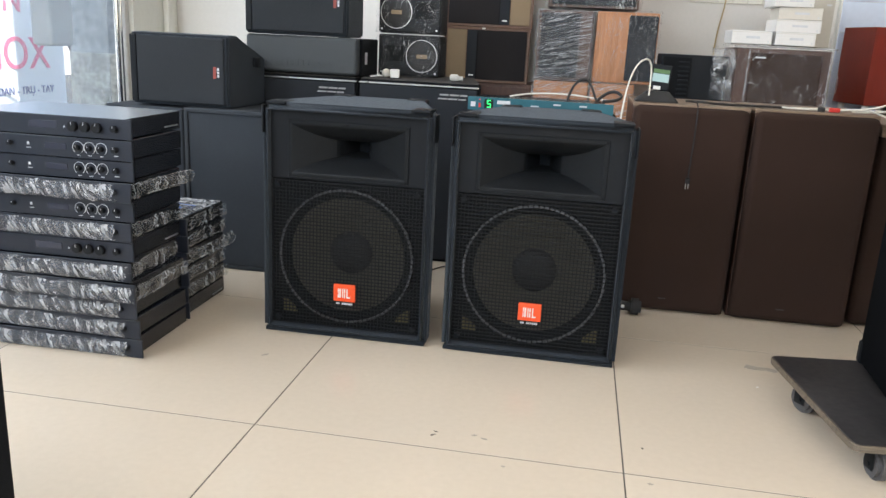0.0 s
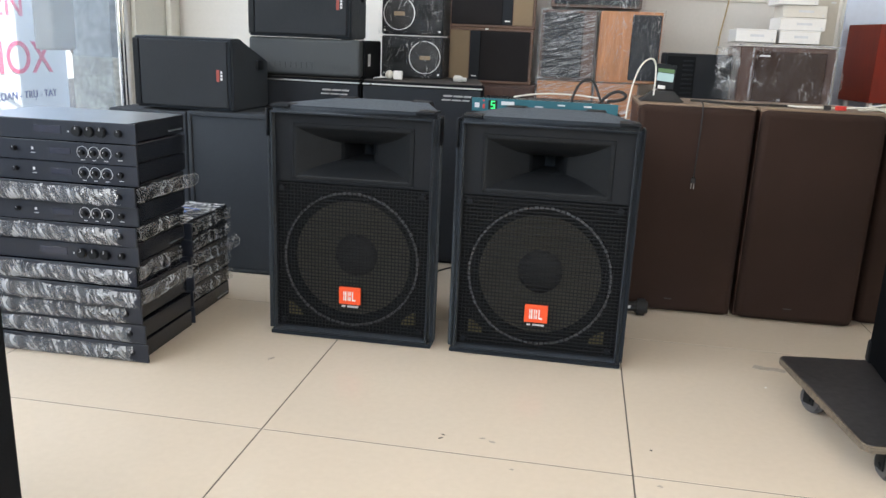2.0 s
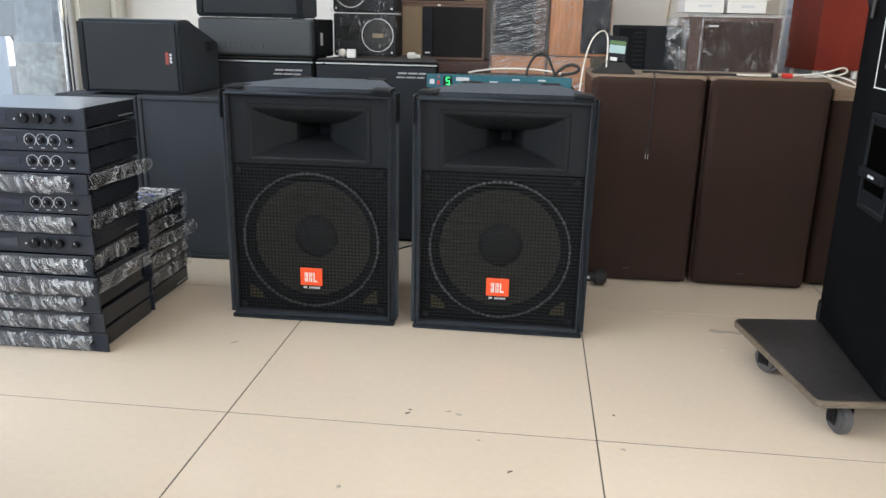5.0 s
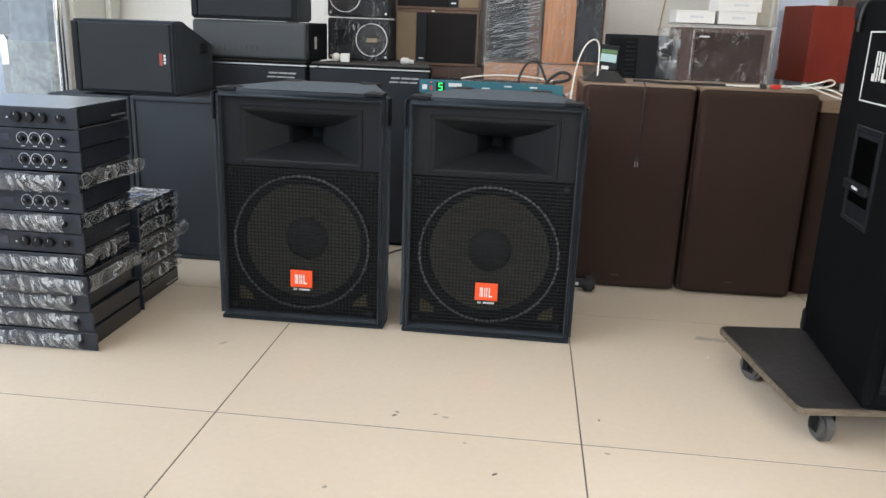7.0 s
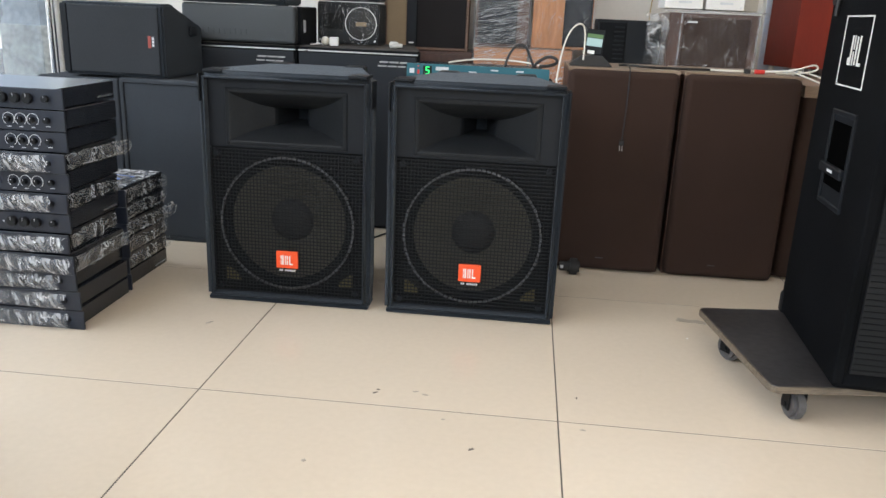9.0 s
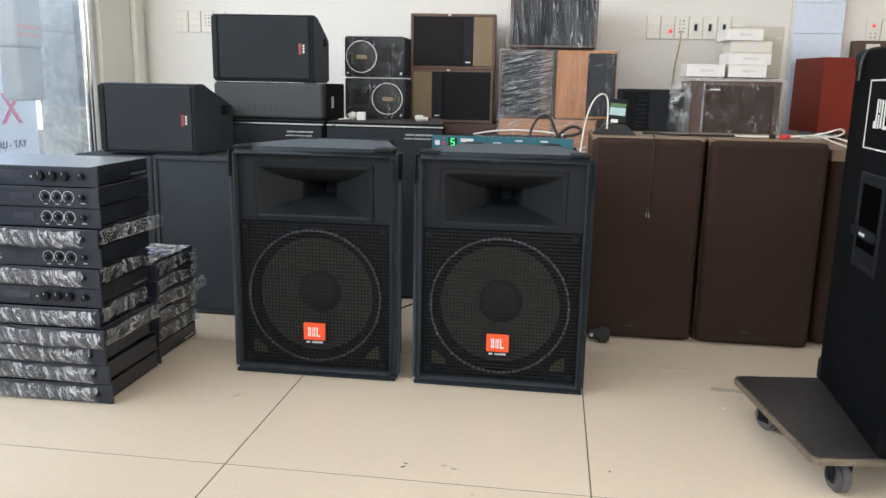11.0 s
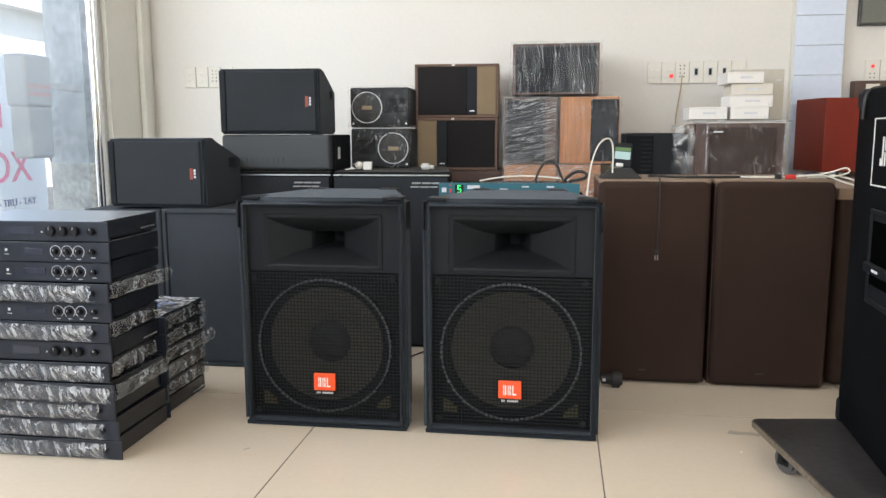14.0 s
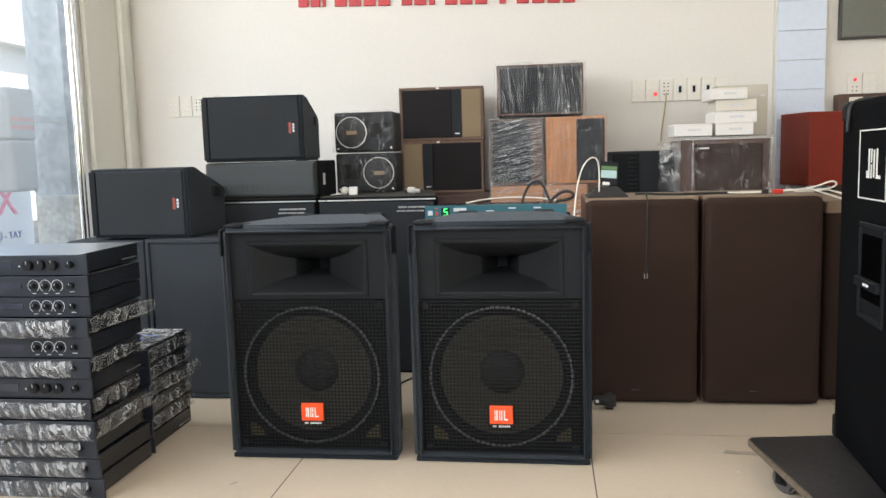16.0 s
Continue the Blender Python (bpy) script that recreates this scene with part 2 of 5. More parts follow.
def film_box(name, parent, material, x0, x1, y0, y1, z0, z1, cuts=10, amp=0.004, seed=0, label="", freq=14.0, skip=""):
    """A crumpled sheet of film pulled round a box. skip: sides left open, out of 'frblud'."""
    bm = bmesh.new()

    def side(o, u, v, nu, nv):
        g = [[bm.verts.new(Vector(o) + Vector(u) * (i / nu) + Vector(v) * (j / nv)) for i in range(nu + 1)] for j in range(nv + 1)]
        for j in range(nv):
            for i in range(nu):
                bm.faces.new((g[j][i], g[j][i + 1], g[j + 1][i + 1], g[j + 1][i]))

    dx, dy, dz = x1 - x0, y1 - y0, z1 - z0
    k = cuts / max(dx, dy, dz)
    nx, ny, nz = (max(2, int(k * d)) for d in (dx, dy, dz))
    if "f" not in skip:
        side((x0, y0, z0), (dx, 0, 0), (0, 0, dz), nx, nz)
    if "b" not in skip:
        side((x0, y1, z0), (dx, 0, 0), (0, 0, dz), nx, nz)
    if "l" not in skip:
        side((x0, y0, z0), (0, dy, 0), (0, 0, dz), ny, nz)
    if "r" not in skip:
        side((x1, y0, z0), (0, dy, 0), (0, 0, dz), ny, nz)
    if "u" not in skip:
        side((x0, y0, z1), (dx, 0, 0), (0, dy, 0), nx, ny)
    bmesh.ops.remove_doubles(bm, verts=bm.verts, dist=1e-5)
    c = Vector(((x0 + x1) / 2, (y0 + y1) / 2, (z0 + z1) / 2))
    for v in bm.verts:
        q = v.co * freq + Vector((seed * 7.3, seed * 3.1, seed * 1.7))
        d = (v.co - c)
        d.normalize()
        v.co += d * amp * (0.5 + noise.noise(q)) + noise.noise_vector(q * 1.7) * amp * 0.6
        v.co.z = max(v.co.z, z0 + 0.0005)
    return part(name, bm, material, parent, label, smooth=True)


# ---- materials ----
M_TILE = mat("polished_cream_tile", (0.705, 0.602, 0.472), 0.15, 0, 0.02, 1.7, 60, 0.0, 0.03, 0.0, col2=(0.72, 0.617, 0.49), spec=0.45)
M_GROUT = mat("dark_grout", (0.13, 0.11, 0.09), 0.9, 0, 0.3, 12, 120, 0.3)
M_WALL = mat("white_wall_paint", (0.715, 0.69, 0.655), 0.75, 0, 0.03, 1.2, 60, 0.05)
M_CREAM = mat("cream_frame_paint", (0.66, 0.655, 0.60), 0.5, 0, 0.04, 2.0, 70, 0.03)
M_CEIL = mat("ceiling_paint", (0.80, 0.79, 0.77), 0.85, 0, 0.03, 1.5, 50, 0.04)
M_BLUETILE = mat("pale_blue_tile", (0.60, 0.67, 0.80), 0.3, 0, 0.05, 3.0, 40, 0.0, 0.05)
M_CARPET = mat("charcoal_speaker_carpet", (0.0172, 0.0212, 0.0268), 0.95, 0, 0.3, 14, 420, 0.5, 0.04, spec=0.2)
fuzz = M_CARPET.node_tree.nodes["Principled BSDF"]
fuzz.inputs["Sheen Weight"].default_value = 0.12
fuzz.inputs["Sheen Tint"].default_value = (0.8, 0.9, 1.0, 1)
M_CARPET_D = mat("black_speaker_carpet", (0.0085, 0.0096, 0.0118), 0.92, 0, 0.3, 10, 420, 0.5, 0.05, spec=0.15)
M_TALL = mat("scuffed_black_carpet", (0.0052, 0.0056, 0.0064), 0.9, 0, 0.45, 6, 380, 0.5, 0.06, spec=0.04)
M_PLASTIC = mat("black_moulded_plastic", (0.0085, 0.0100, 0.0125), 0.5, 0, 0.12, 10, 200, 0.15, 0.06, spec=0.18)
M_BAFFLE = mat("matt_black_baffle", (0.0065, 0.0072, 0.0082), 0.8, 0, 0.15, 8, 150, 0.1, spec=0.15)
M_STEEL = mat("black_steel_mesh", (0.0080, 0.0088, 0.0100), 0.55, 0.0, 0.15, 12, 120, 0.0, 0.08, spec=0.2)
M_HORN = mat("satin_horn_plastic", (0.0100, 0.0113, 0.0128), 0.45, 0, 0.25, 9, 160, 0.12, 0.1, spec=0.14)
M_RING = mat("worn_dark_ring", (0.048, 0.050, 0.054), 0.4, 0.3, 0.6, 30, 140, 0.1)
M_CONE = mat("paper_cone", (0.050, 0.046, 0.034), 0.8, 0, 0.2, 6, 120, 0.3)
M_CAP = mat("dust_cap", (0.010, 0.010, 0.0105), 0.7, 0, 0.2, 8, 120, 0.2)
M_OLIVE = mat("olive_foam", (0.085, 0.072, 0.028), 0.9, 0, 0.35, 30, 160, 0.4)
M_ORANGE = mat("orange_badge", (0.82, 0.085, 0.018), 0.4, 0, 0.05, 20, 80)
M_WHITE = mat("white_print", (0.78, 0.77, 0.74), 0.5, 0, 0.05, 20, 90)
M_SILVER = mat("silver_metal", (0.62, 0.62, 0.62), 0.3, 0.9, 0.06, 10, 100)
M_CHROME = mat("chrome", (0.75, 0.76, 0.78), 0.12, 1.0, 0.05, 10, 80, 0.0, 0.05)
M_FABRIC = mat("brown_grille_cloth", (0.0355, 0.0198, 0.0148), 0.95, 0, 0.18, 5, 520, 0.6, 0.03, spec=0.25)
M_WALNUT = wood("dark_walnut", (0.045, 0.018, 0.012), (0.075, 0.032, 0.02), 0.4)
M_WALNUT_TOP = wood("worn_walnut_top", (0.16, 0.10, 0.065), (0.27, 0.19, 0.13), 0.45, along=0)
M_TEAK = wood("teak_veneer", (0.095, 0.050, 0.034), (0.155, 0.086, 0.056), 0.5, along=0)
M_TAN = mat("tan_grille_cloth", (0.235, 0.17, 0.105), 0.9, 0, 0.1, 8, 400, 0.4)
M_BLACKCLOTH = mat("black_grille_cloth", (0.021, 0.0235, 0.028), 0.95, 0, 0.15, 6, 400, 0.4, 0.03, spec=0.3)
M_BOOKCLOTH = mat("brown_black_grille_cloth", (0.0175, 0.0155, 0.0165), 0.95, 0, 0.15, 6, 400, 0.4, 0.03, spec=0.25)
M_GREYTOP = mat("lighter_grey_carpet_top", (0.060, 0.056, 0.053), 0.95, 0, 0.3, 9, 300, 0.5, 0.04, spec=0.2)
M_OAK = wood("orange_oak_veneer", (0.34, 0.135, 0.05), (0.47, 0.205, 0.085), 0.4)
M_OAK_H = wood("orange_oak_veneer_flat", (0.34, 0.135, 0.05), (0.47, 0.205, 0.085), 0.4, along=0)
M_RED = mat("red_mahogany", (0.19, 0.017, 0.007), 0.3, 0, 0.12, 2.0, 14, 0.02, 0.06, stretch=(6, 6, 1), spec=0.3)
M_GREYVINYL = mat("grey_vinyl", (0.034, 0.039, 0.042), 0.6, 0, 0.12, 5, 260, 0.3)
M_AMP = mat("black_amp_panel", (0.011, 0.0145, 0.024), 0.40, 0, 0.12, 6, 120, 0.05)
M_AMP_TOP = mat("black_amp_steel", (0.017, 0.020, 0.027), 0.24, 0.0, 0.12, 6, 120, 0.05)
# pale base colour stands in for the window reflected in the black lid
M_LID_SHEEN = mat("pale_lid_sheen", (0.42, 0.45, 0.49), 0.3, 0.85, 0.1, 5, 120, 0.03, 0.06)
# subwoofer and monitor cloth colours are raised to paint in window haze
M_SUBCLOTH = mat("haze_lifted_sub_cloth", (0.035, 0.041, 0.049), 0.9, 0, 0.15, 6, 400, 0.4, 0.03, spec=0.3)
M_MONCLOTH = mat("haze_lifted_monitor_cloth", (0.026, 0.029, 0.033), 0.92, 0, 0.15, 5, 420, 0.4, 0.03, spec=0.25)
M_SCUFF = mat("floor_scuff", (0.15, 0.125, 0.10), 0.9)
M_SMUDGE = mat("grey_floor_smudge", (0.40, 0.345, 0.28), 0.6, 0, 0.15, 30, 120)
M_KNOB = mat("black_knob", (0.006, 0.0065, 0.008), 0.55, 0, 0.1, 10, 60, spec=0.3)
M_RECESS_SHADE = mat("recess_shade", (0.002, 0.002, 0.002), 1.0, 0, 0.1, 10, 60, spec=0.0)
# black carpet greyed in its colour for the haze near the window
M_SUBCASE = mat("haze_greyed_carpet", (0.040, 0.045, 0.052), 0.95, 0, 0.25, 12, 400, 0.4, 0.04, spec=0.2)
M_DULLRED = mat("dull_red_print", (0.30, 0.05, 0.035), 0.5)
M_FADEDRED = mat("faded_red_print", (0.55, 0.24, 0.22), 0.6)
M_DISPLAY = mat("dark_display", (0.035, 0.038, 0.055), 0.15, 0, 0.1, 10, 50)
M_PRINT = mat("pale_print", (0.6, 0.61, 0.63), 0.6, 0, 0.1, 10, 50)
# whitish streaks and facets stand in for the film's highlights
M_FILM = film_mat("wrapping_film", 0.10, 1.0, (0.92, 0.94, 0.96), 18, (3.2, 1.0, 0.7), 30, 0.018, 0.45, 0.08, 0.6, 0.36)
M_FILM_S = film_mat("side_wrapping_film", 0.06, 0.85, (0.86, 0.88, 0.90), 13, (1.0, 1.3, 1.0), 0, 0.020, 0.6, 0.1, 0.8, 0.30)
M_FILM_V = film_mat("pulled_wrapping_film", 0.03, 0.9, (0.9, 0.92, 0.94), 8, (3.6, 3.6, 0.35), 6, 0.014, 0.8, 0.06, 0.7, 0.12)
M_FILM_H = film_mat("wound_wrapping_film", 0.06, 0.9, (0.88, 0.90, 0.93), 14, (0.35, 0.35, 6.0), 14, 0.018, 0.5, 0.08, 0.5, 0.16)
M_FILM_T = film_mat("thin_wrapping_film", 0.025, 0.8, (0.9, 0.9, 0.92), 12, (1.8, 1.8, 0.6), -12, 0.008, 0.85, 0.07, 0.8, 0.05)
M_FILM_EDGE = film_mat("rolled_film_edge", 0.22, 0.6, (0.62, 0.64, 0.66), 30, (1, 1, 1), 0, 0.08, 0.4)
M_FILM_BAG = film_mat("loose_bag_film", 0.30, 0.95, (0.86, 0.88, 0.90), 14, (1, 1, 1), 20, 0.04, 0.4, 0.1)
M_BLUETAPE = mat("blue_tape", (0.02, 0.12, 0.5), 0.35, 0, 0.1, 20, 80)
M_TEAL = mat("teal_anodised_panel", (0.028, 0.125, 0.16), 0.38, 0.4, 0.1, 8, 90)
M_RUBBER = mat("dark_rubber", (0.022, 0.021, 0.021), 0.75, 0, 0.2, 14, 120, 0.2)
M_WHEEL = mat("grey_wheel", (0.09, 0.085, 0.085), 0.6, 0, 0.2, 14, 120, 0.2)
M_BOARD = mat("worn_dark_plywood_face", (0.024, 0.0232, 0.0235), 0.36, 0, 0.35, 7, 60, 0.2, 0.12, col2=(0.040, 0.037, 0.037))
M_PLY = wood("ply_edge", (0.055, 0.045, 0.037), (0.21, 0.165, 0.115), 0.7, along=0)
M_CARD = mat("white_carton", (0.76, 0.74, 0.715), 0.6, 0, 0.04, 6, 90)
M_CARD_SIDE = mat("cream_carton", (0.66, 0.62, 0.55), 0.65, 0, 0.05, 6, 90)
M_CARD_OLD = mat("aged_carton", (0.50, 0.465, 0.40), 0.7, 0, 0.06, 5, 60)
M_PLATE = mat("ivory_switch_plate", (0.72, 0.69, 0.63), 0.4, 0, 0.04, 12, 90)
M_PLATE_D = mat("socket_hole", (0.006, 0.006, 0.006), 0.8)
M_CABLE_W = mat("white_cable_sheath", (0.74, 0.71, 0.63), 0.45, 0, 0.06, 20, 90)
M_CABLE_Y = mat("yellowed_cable_sheath", (0.50, 0.37, 0.18), 0.5, 0, 0.08, 20, 90)
M_CABLE_B = mat("black_cable_sheath", (0.015, 0.014, 0.014), 0.5, 0, 0.1, 20, 90)
M_REDPL = mat("red_plastic", (0.6, 0.04, 0.03), 0.4)
M_REDTEXT = mat("red_wall_lettering", (0.50, 0.03, 0.04), 0.45)
M_FRAMEG = mat("dark_green_board", (0.13, 0.135, 0.115), 0.35, 0, 0.1, 5, 60)
M_STAINED = mat("stained_concrete", (0.36, 0.345, 0.29), 0.8, 0, 0.35, 7, 30, 0.5, col2=(0.56, 0.55, 0.49))
M_CONCRETE = mat("weathered_concrete", (0.50, 0.56, 0.61), 0.7, 0, 0.22, 4.5, 22, 0.4, col2=(0.66, 0.70, 0.73))
M_METER = mat("grey_meter_box", (0.50, 0.49, 0.46), 0.6, 0, 0.15, 5, 40)
M_METERBOX = mat("dull_meter_case", (0.37, 0.365, 0.35), 0.6, 0, 0.2, 6, 40, 0.1)
M_DULLMARK = mat("dull_silver_mark", (0.34, 0.34, 0.34), 0.45, 0.2, 0.15, 30, 90)
M_ASPHALT = mat("street_asphalt", (0.06, 0.06, 0.06), 0.9, 0, 0.2, 3, 60, 0.4)
M_SIGN = mat("white_sign_board", (0.78, 0.79, 0.80), 0.5, 0, 0.05, 3, 30)
M_PINK = mat("pink_sign_print", (0.80, 0.13, 0.24), 0.5)
M_NAVY = mat("navy_sign_print", (0.07, 0.08, 0.22), 0.5)
M_FACADE = mat("pale_facade", (0.72, 0.70, 0.66), 0.85, 0, 0.1, 0.6, 8, 0.1)
M_BARK = mat("grey_bark", (0.14, 0.125, 0.11), 0.9, 0, 0.3, 8, 50, 0.5)
M_GLASS = bpy.data.materials.new("shopfront_glass")
M_GLASS.use_nodes = True
_nt = M_GLASS.node_tree
_g, _t, _mx = _nt.nodes.new("ShaderNodeBsdfGlossy"), _nt.nodes.new("ShaderNodeBsdfTransparent"), _nt.nodes.new("ShaderNodeMixShader")
_g.inputs["Roughness"].default_value = 0.03
_t.inputs["Color"].default_value = (0.93, 0.96, 0.97, 1)
_mx.inputs["Fac"].default_value = 0.06
link(_nt, _t.outputs[0], _mx.inputs[1])
link(_nt, _g.outputs[0], _mx.inputs[2])
# uneven whitish layer mixed in to imitate the haze on the glass
_haze, _mx2 = _nt.nodes.new("ShaderNodeBsdfTranslucent"), _nt.nodes.new("ShaderNodeMixShader")
_haze.inputs["Color"].default_value = (0.85, 0.88, 0.90, 1)
_dn, _dr = _nt.nodes.new("ShaderNodeTexNoise"), _nt.nodes.new("ShaderNodeMapRange")
_dn.inputs["Scale"].default_value, _dn.inputs["Detail"].default_value = 3.0, 5
_dr.inputs["To Min"].default_value, _dr.inputs["To Max"].default_value = 0.03, 0.16
link(_nt, _nt.nodes.new("ShaderNodeTexCoord").outputs["Object"], _dn.inputs["Vector"])
link(_nt, _dn.outputs["Fac"], _dr.inputs["Value"])
link(_nt, _dr.outputs[0], _mx2.inputs["Fac"])
link(_nt, _mx.outputs[0], _mx2.inputs[1])
link(_nt, _haze.outputs[0], _mx2.inputs[2])
link(_nt, _mx2.outputs[0], _nt.nodes["Material Output"].inputs["Surface"])
M_LED_G = glow("green_led", (0.03, 1.0, 0.20), 0.9)
M_LED_R = glow("red_led", (1.0, 0.05, 0.06), 0.45)
M_SCREEN = glow("phone_screen", (0.50, 0.72, 0.72), 0.22)
M_SCREEN_G = glow("phone_screen_green", (0.14, 0.30, 0.10), 0.15)

# ---- the room ----
XL, XR, YB, YF, ZC = -1.48, 3.4, 2.5, -4.2, 3.2


def wall_box(name, x0, x1, y0, y1, z0, z1, material, label):
    ob = boxed(name, None, material, x0, x1, y0, y1, z0, z1, 0.0)
    return tagged(ob, label, "wall", kind="structure")


wall_box("wall_north", XL - 0.2, XR + 0.2, YB, YB + 0.2, -0.1, ZC, M_WALL, "plain white painted plaster wall behind the speakers")
wall_box("wall_east", XR, XR + 0.2, YF - 0.2, YB, -0.1, ZC, M_WALL, "plain white painted side wall")
wall_box("wall_west_end", XL - 0.04, XL, 2.075, YB, -0.1, ZC, M_CREAM, "cream painted end of the glazed side wall")
wall_box("wall_west_head", XL - 0.2, XL, YF, 2.075, 2.72, ZC, M_CREAM, "cream painted strip above the glass front")
wall_box("wall_south_left", XL - 0.2, XL + 0.25, YF - 0.2, YF, -0.1, ZC, M_WALL, "white painted pier beside the open front")
wall_box("wall_south_right", 3.2, XR + 0.2, YF - 0.2, YF, -0.1, ZC, M_WALL, "white painted pier beside the open front")
wall_box("wall_south_head", XL + 0.25, 3.2, YF - 0.2, YF, 2.9, ZC, M_WALL, "white painted strip above the open front")
tagged(boxed("ceiling", None, M_CEIL, XL - 0.2, XR + 0.2, YF - 0.2, YB + 0.2, ZC, ZC + 0.15, 0.0), "plain white painted ceiling", "ceiling", kind="structure")
# upright mouldings in the corner beside the glass
trim = tagged(boxed("trim", None, M_CREAM, XL, XL + 0.03, 2.35, 2.43, 0.0, ZC, 0.008), "cream painted upright moulding in the wall corner", "trim", kind="structure")

# glazed front along the street side
win = thing("window_1", "tall clear shopfront glass in chrome framing", "window", kind="structure")
boxed("pane", win, M_GLASS, XL - 0.075, XL - 0.065, YF, 1.965, 0.06, 2.72, 0.0).visible_shadow = False
round_part("window_frame", win, M_CHROME, (XL - 0.03, 1.985, 0.0), "z", 0.014, 2.72, 16, label="polished chrome upright tube")
round_part("window_frame", win, M_CHROME, (XL - 0.03, 2.018, 0.0), "z", 0.008, 2.72, 16, label="polished chrome upright tube")
boxed("window_frame", win, M_METER, XL - 0.045, XL - 0.02, 2.04, 2.073, 0.0, 2.72, 0.004, "grey metal upright")
boxed("window_sill", win, M_METER, XL - 0.12, XL - 0.02, YF, 2.04, -0.02, 0.06, 0.004, "grey metal bottom rail")

# pale blue tiled pier on the back wall
pier = thing("pillar", "pier clad in pale blue tiles on the back wall", "pillar", kind="structure")
PX0, PX1, PY = 1.768, 1.985, 2.45
boxed("core", pier, M_CREAM, PX0 - 0.006, PX1 + 0.006, PY + 0.008, YB, 0.0, ZC, 0.0)
for k in range(24):
    z0 = 0.009 + k * 0.1365
    if z0 + 0.1345 < ZC:
        boxed("tile", pier, M_BLUETILE, PX0, PX1, PY, PY + 0.012, z0, z0 + 0.1345, 0.0015, seg=1)

# ---- floor of 0.8 m tiles ----
floor = tagged(boxed("floor", None, M_GROUT, XL - 0.2, XR, YF, YB, -0.12, -0.0007, 0.0), "polished cream porcelain floor tiles with thin dark joints", "floor", kind="structure")
_bm = bmesh.new()
add_box(_bm, 0.0016, 0.7984, 0.0016, 0.7984, -0.012, 0.0, 0.0005, 1)
_tile0 = part("tile", _bm, M_TILE, floor)
_first = True
for i in range(-2, 5):
    for j in range(-6, 4):
        if _first:
            t = _tile0
            _first = False
        else:
            t = new("tile", _tile0.data)
            t.parent = floor
        t.location = (0.8 * i, 0.8 * j, 0.0)

# ---- the pair of stage speakers ----
def pa_speaker(m):
    W, H, D = 0.481, 0.658, 0.40
    t = thing("pa_speaker", "charcoal carpeted stage loudspeaker with mesh grille and orange badge", "loudspeaker", m, "pair of stage speakers")
    # carpeted shell, narrower at the back, with the front sunk behind a rim
    bm = bmesh.new()
    h = W / 2
    prism(bm, [(-h, 0), (h, 0), (h, 0.07), (0.145, D), (-0.145, D), (-h, 0.07)], 0.0, H, "z", 0.017, 6)
    front = min(bm.faces, key=lambda f: f.calc_center_median().y - (0.1 if f.calc_area() > 0.1 else 0))
    bmesh.ops.inset_region(bm, faces=[front], thickness=0.006, depth=0.0)
    bmesh.ops.inset_region(bm, faces=[front], thickness=0.004, depth=-0.2)
    part("cabinet", bm, M_CARPET, t, smooth=0.0045)
    # plastic corner guards
    for sx in (-1, 1):
        bm = bmesh.new()
        xa, xb = sorted((sx * (h - 0.014), sx * (h - 0.066)))
        add_box(bm, xa, xb, 0.008, 0.085, H - 0.006, H + 0.0018, 0.0018, 3)
        xa, xb = sorted((sx * (h + 0.0006), sx * (h - 0.006)))
        add_box(bm, xa, xb, 0.006, 0.070, H - 0.085, H - 0.010, 0.0025, 3)
        part("corner_guard", bm, M_PLASTIC, t, smooth=0.0004)
        bm = bmesh.new()
        xa, xb = sorted((sx * 0.150, sx * 0.085))
        add_box(bm, xa, xb, D - 0.055, D + 0.002, H - 0.03, H + 0.003, 0.007, 2)
        part("corner_guard", bm, M_PLASTIC, t)
    boxed("base", t, M_CARPET, -h + 0.005, h - 0.005, 0.009, 0.09, 0.0, 0.012, 0.003, "squared bottom edge")
    # upper baffle with the flared horn
    yb = 0.022
    flat = [(0.229, 0.450, H - 0.008, yb), (0.1705, 0.4555, 0.6125, yb)]
    plate = [(0.170, 0.4555, 0.6125, yb - 0.001), (0.1690, 0.4565, 0.6115, yb - 0.003), (0.160, 0.465, 0.603, yb - 0.003), (0.156, 0.469, 0.599, yb - 0.0015)]
    # the mouth flares fast at the rim and runs back to a narrow upright slot
    for k in range(1, 23):
        u = k / 22
        wx = (1 - u) ** 1.15
        wz = (1 - u) ** 2.1
        plate.append((0.012 + 0.144 * wx, 0.512 - 0.043 * wz, 0.552 + 0.047 * wz, yb - 0.0015 + 0.095 * u + 0.10 * max(0.0, u - 0.7) ** 1.2 / 0.24))
    zones = []
    for rows in (flat, plate):
        bm = bmesh.new()
        loops = [[bm.verts.new((x, y, z)) for x, z in ((-hw, zl), (hw, zl), (hw, zh), (-hw, zh))] for hw, zl, zh, y in rows]
        for a, b in zip(loops, loops[1:]):
            for i in range(4):
                bm.faces.new((a[i], a[(i + 1) % 4], b[(i + 1) % 4], b[i]))
        zones.append(bm)
    part("upper_baffle", zones[0], M_PLASTIC, t, "matt black board round the horn")
    horn = part("horn", zones[1], M_HORN, t, "smooth black flared horn panel")
    # black plate paints in the shade deep inside the horn
    boxed("throat_shade", horn, M_RECESS_SHADE, -0.0135, 0.0135, yb + 0.186, yb + 0.190, 0.510, 0.554, 0.0)
    for x in (-0.163, 0.0, 0.163):
        for z in (0.4615, 0.6065):
            round_part("screw", horn, M_BAFFLE, (x, yb - 0.0062, z), "y", 0.0032, 0.002, 10)
    # woofer behind the mesh
    bm = bmesh.new()
    zw = 0.238
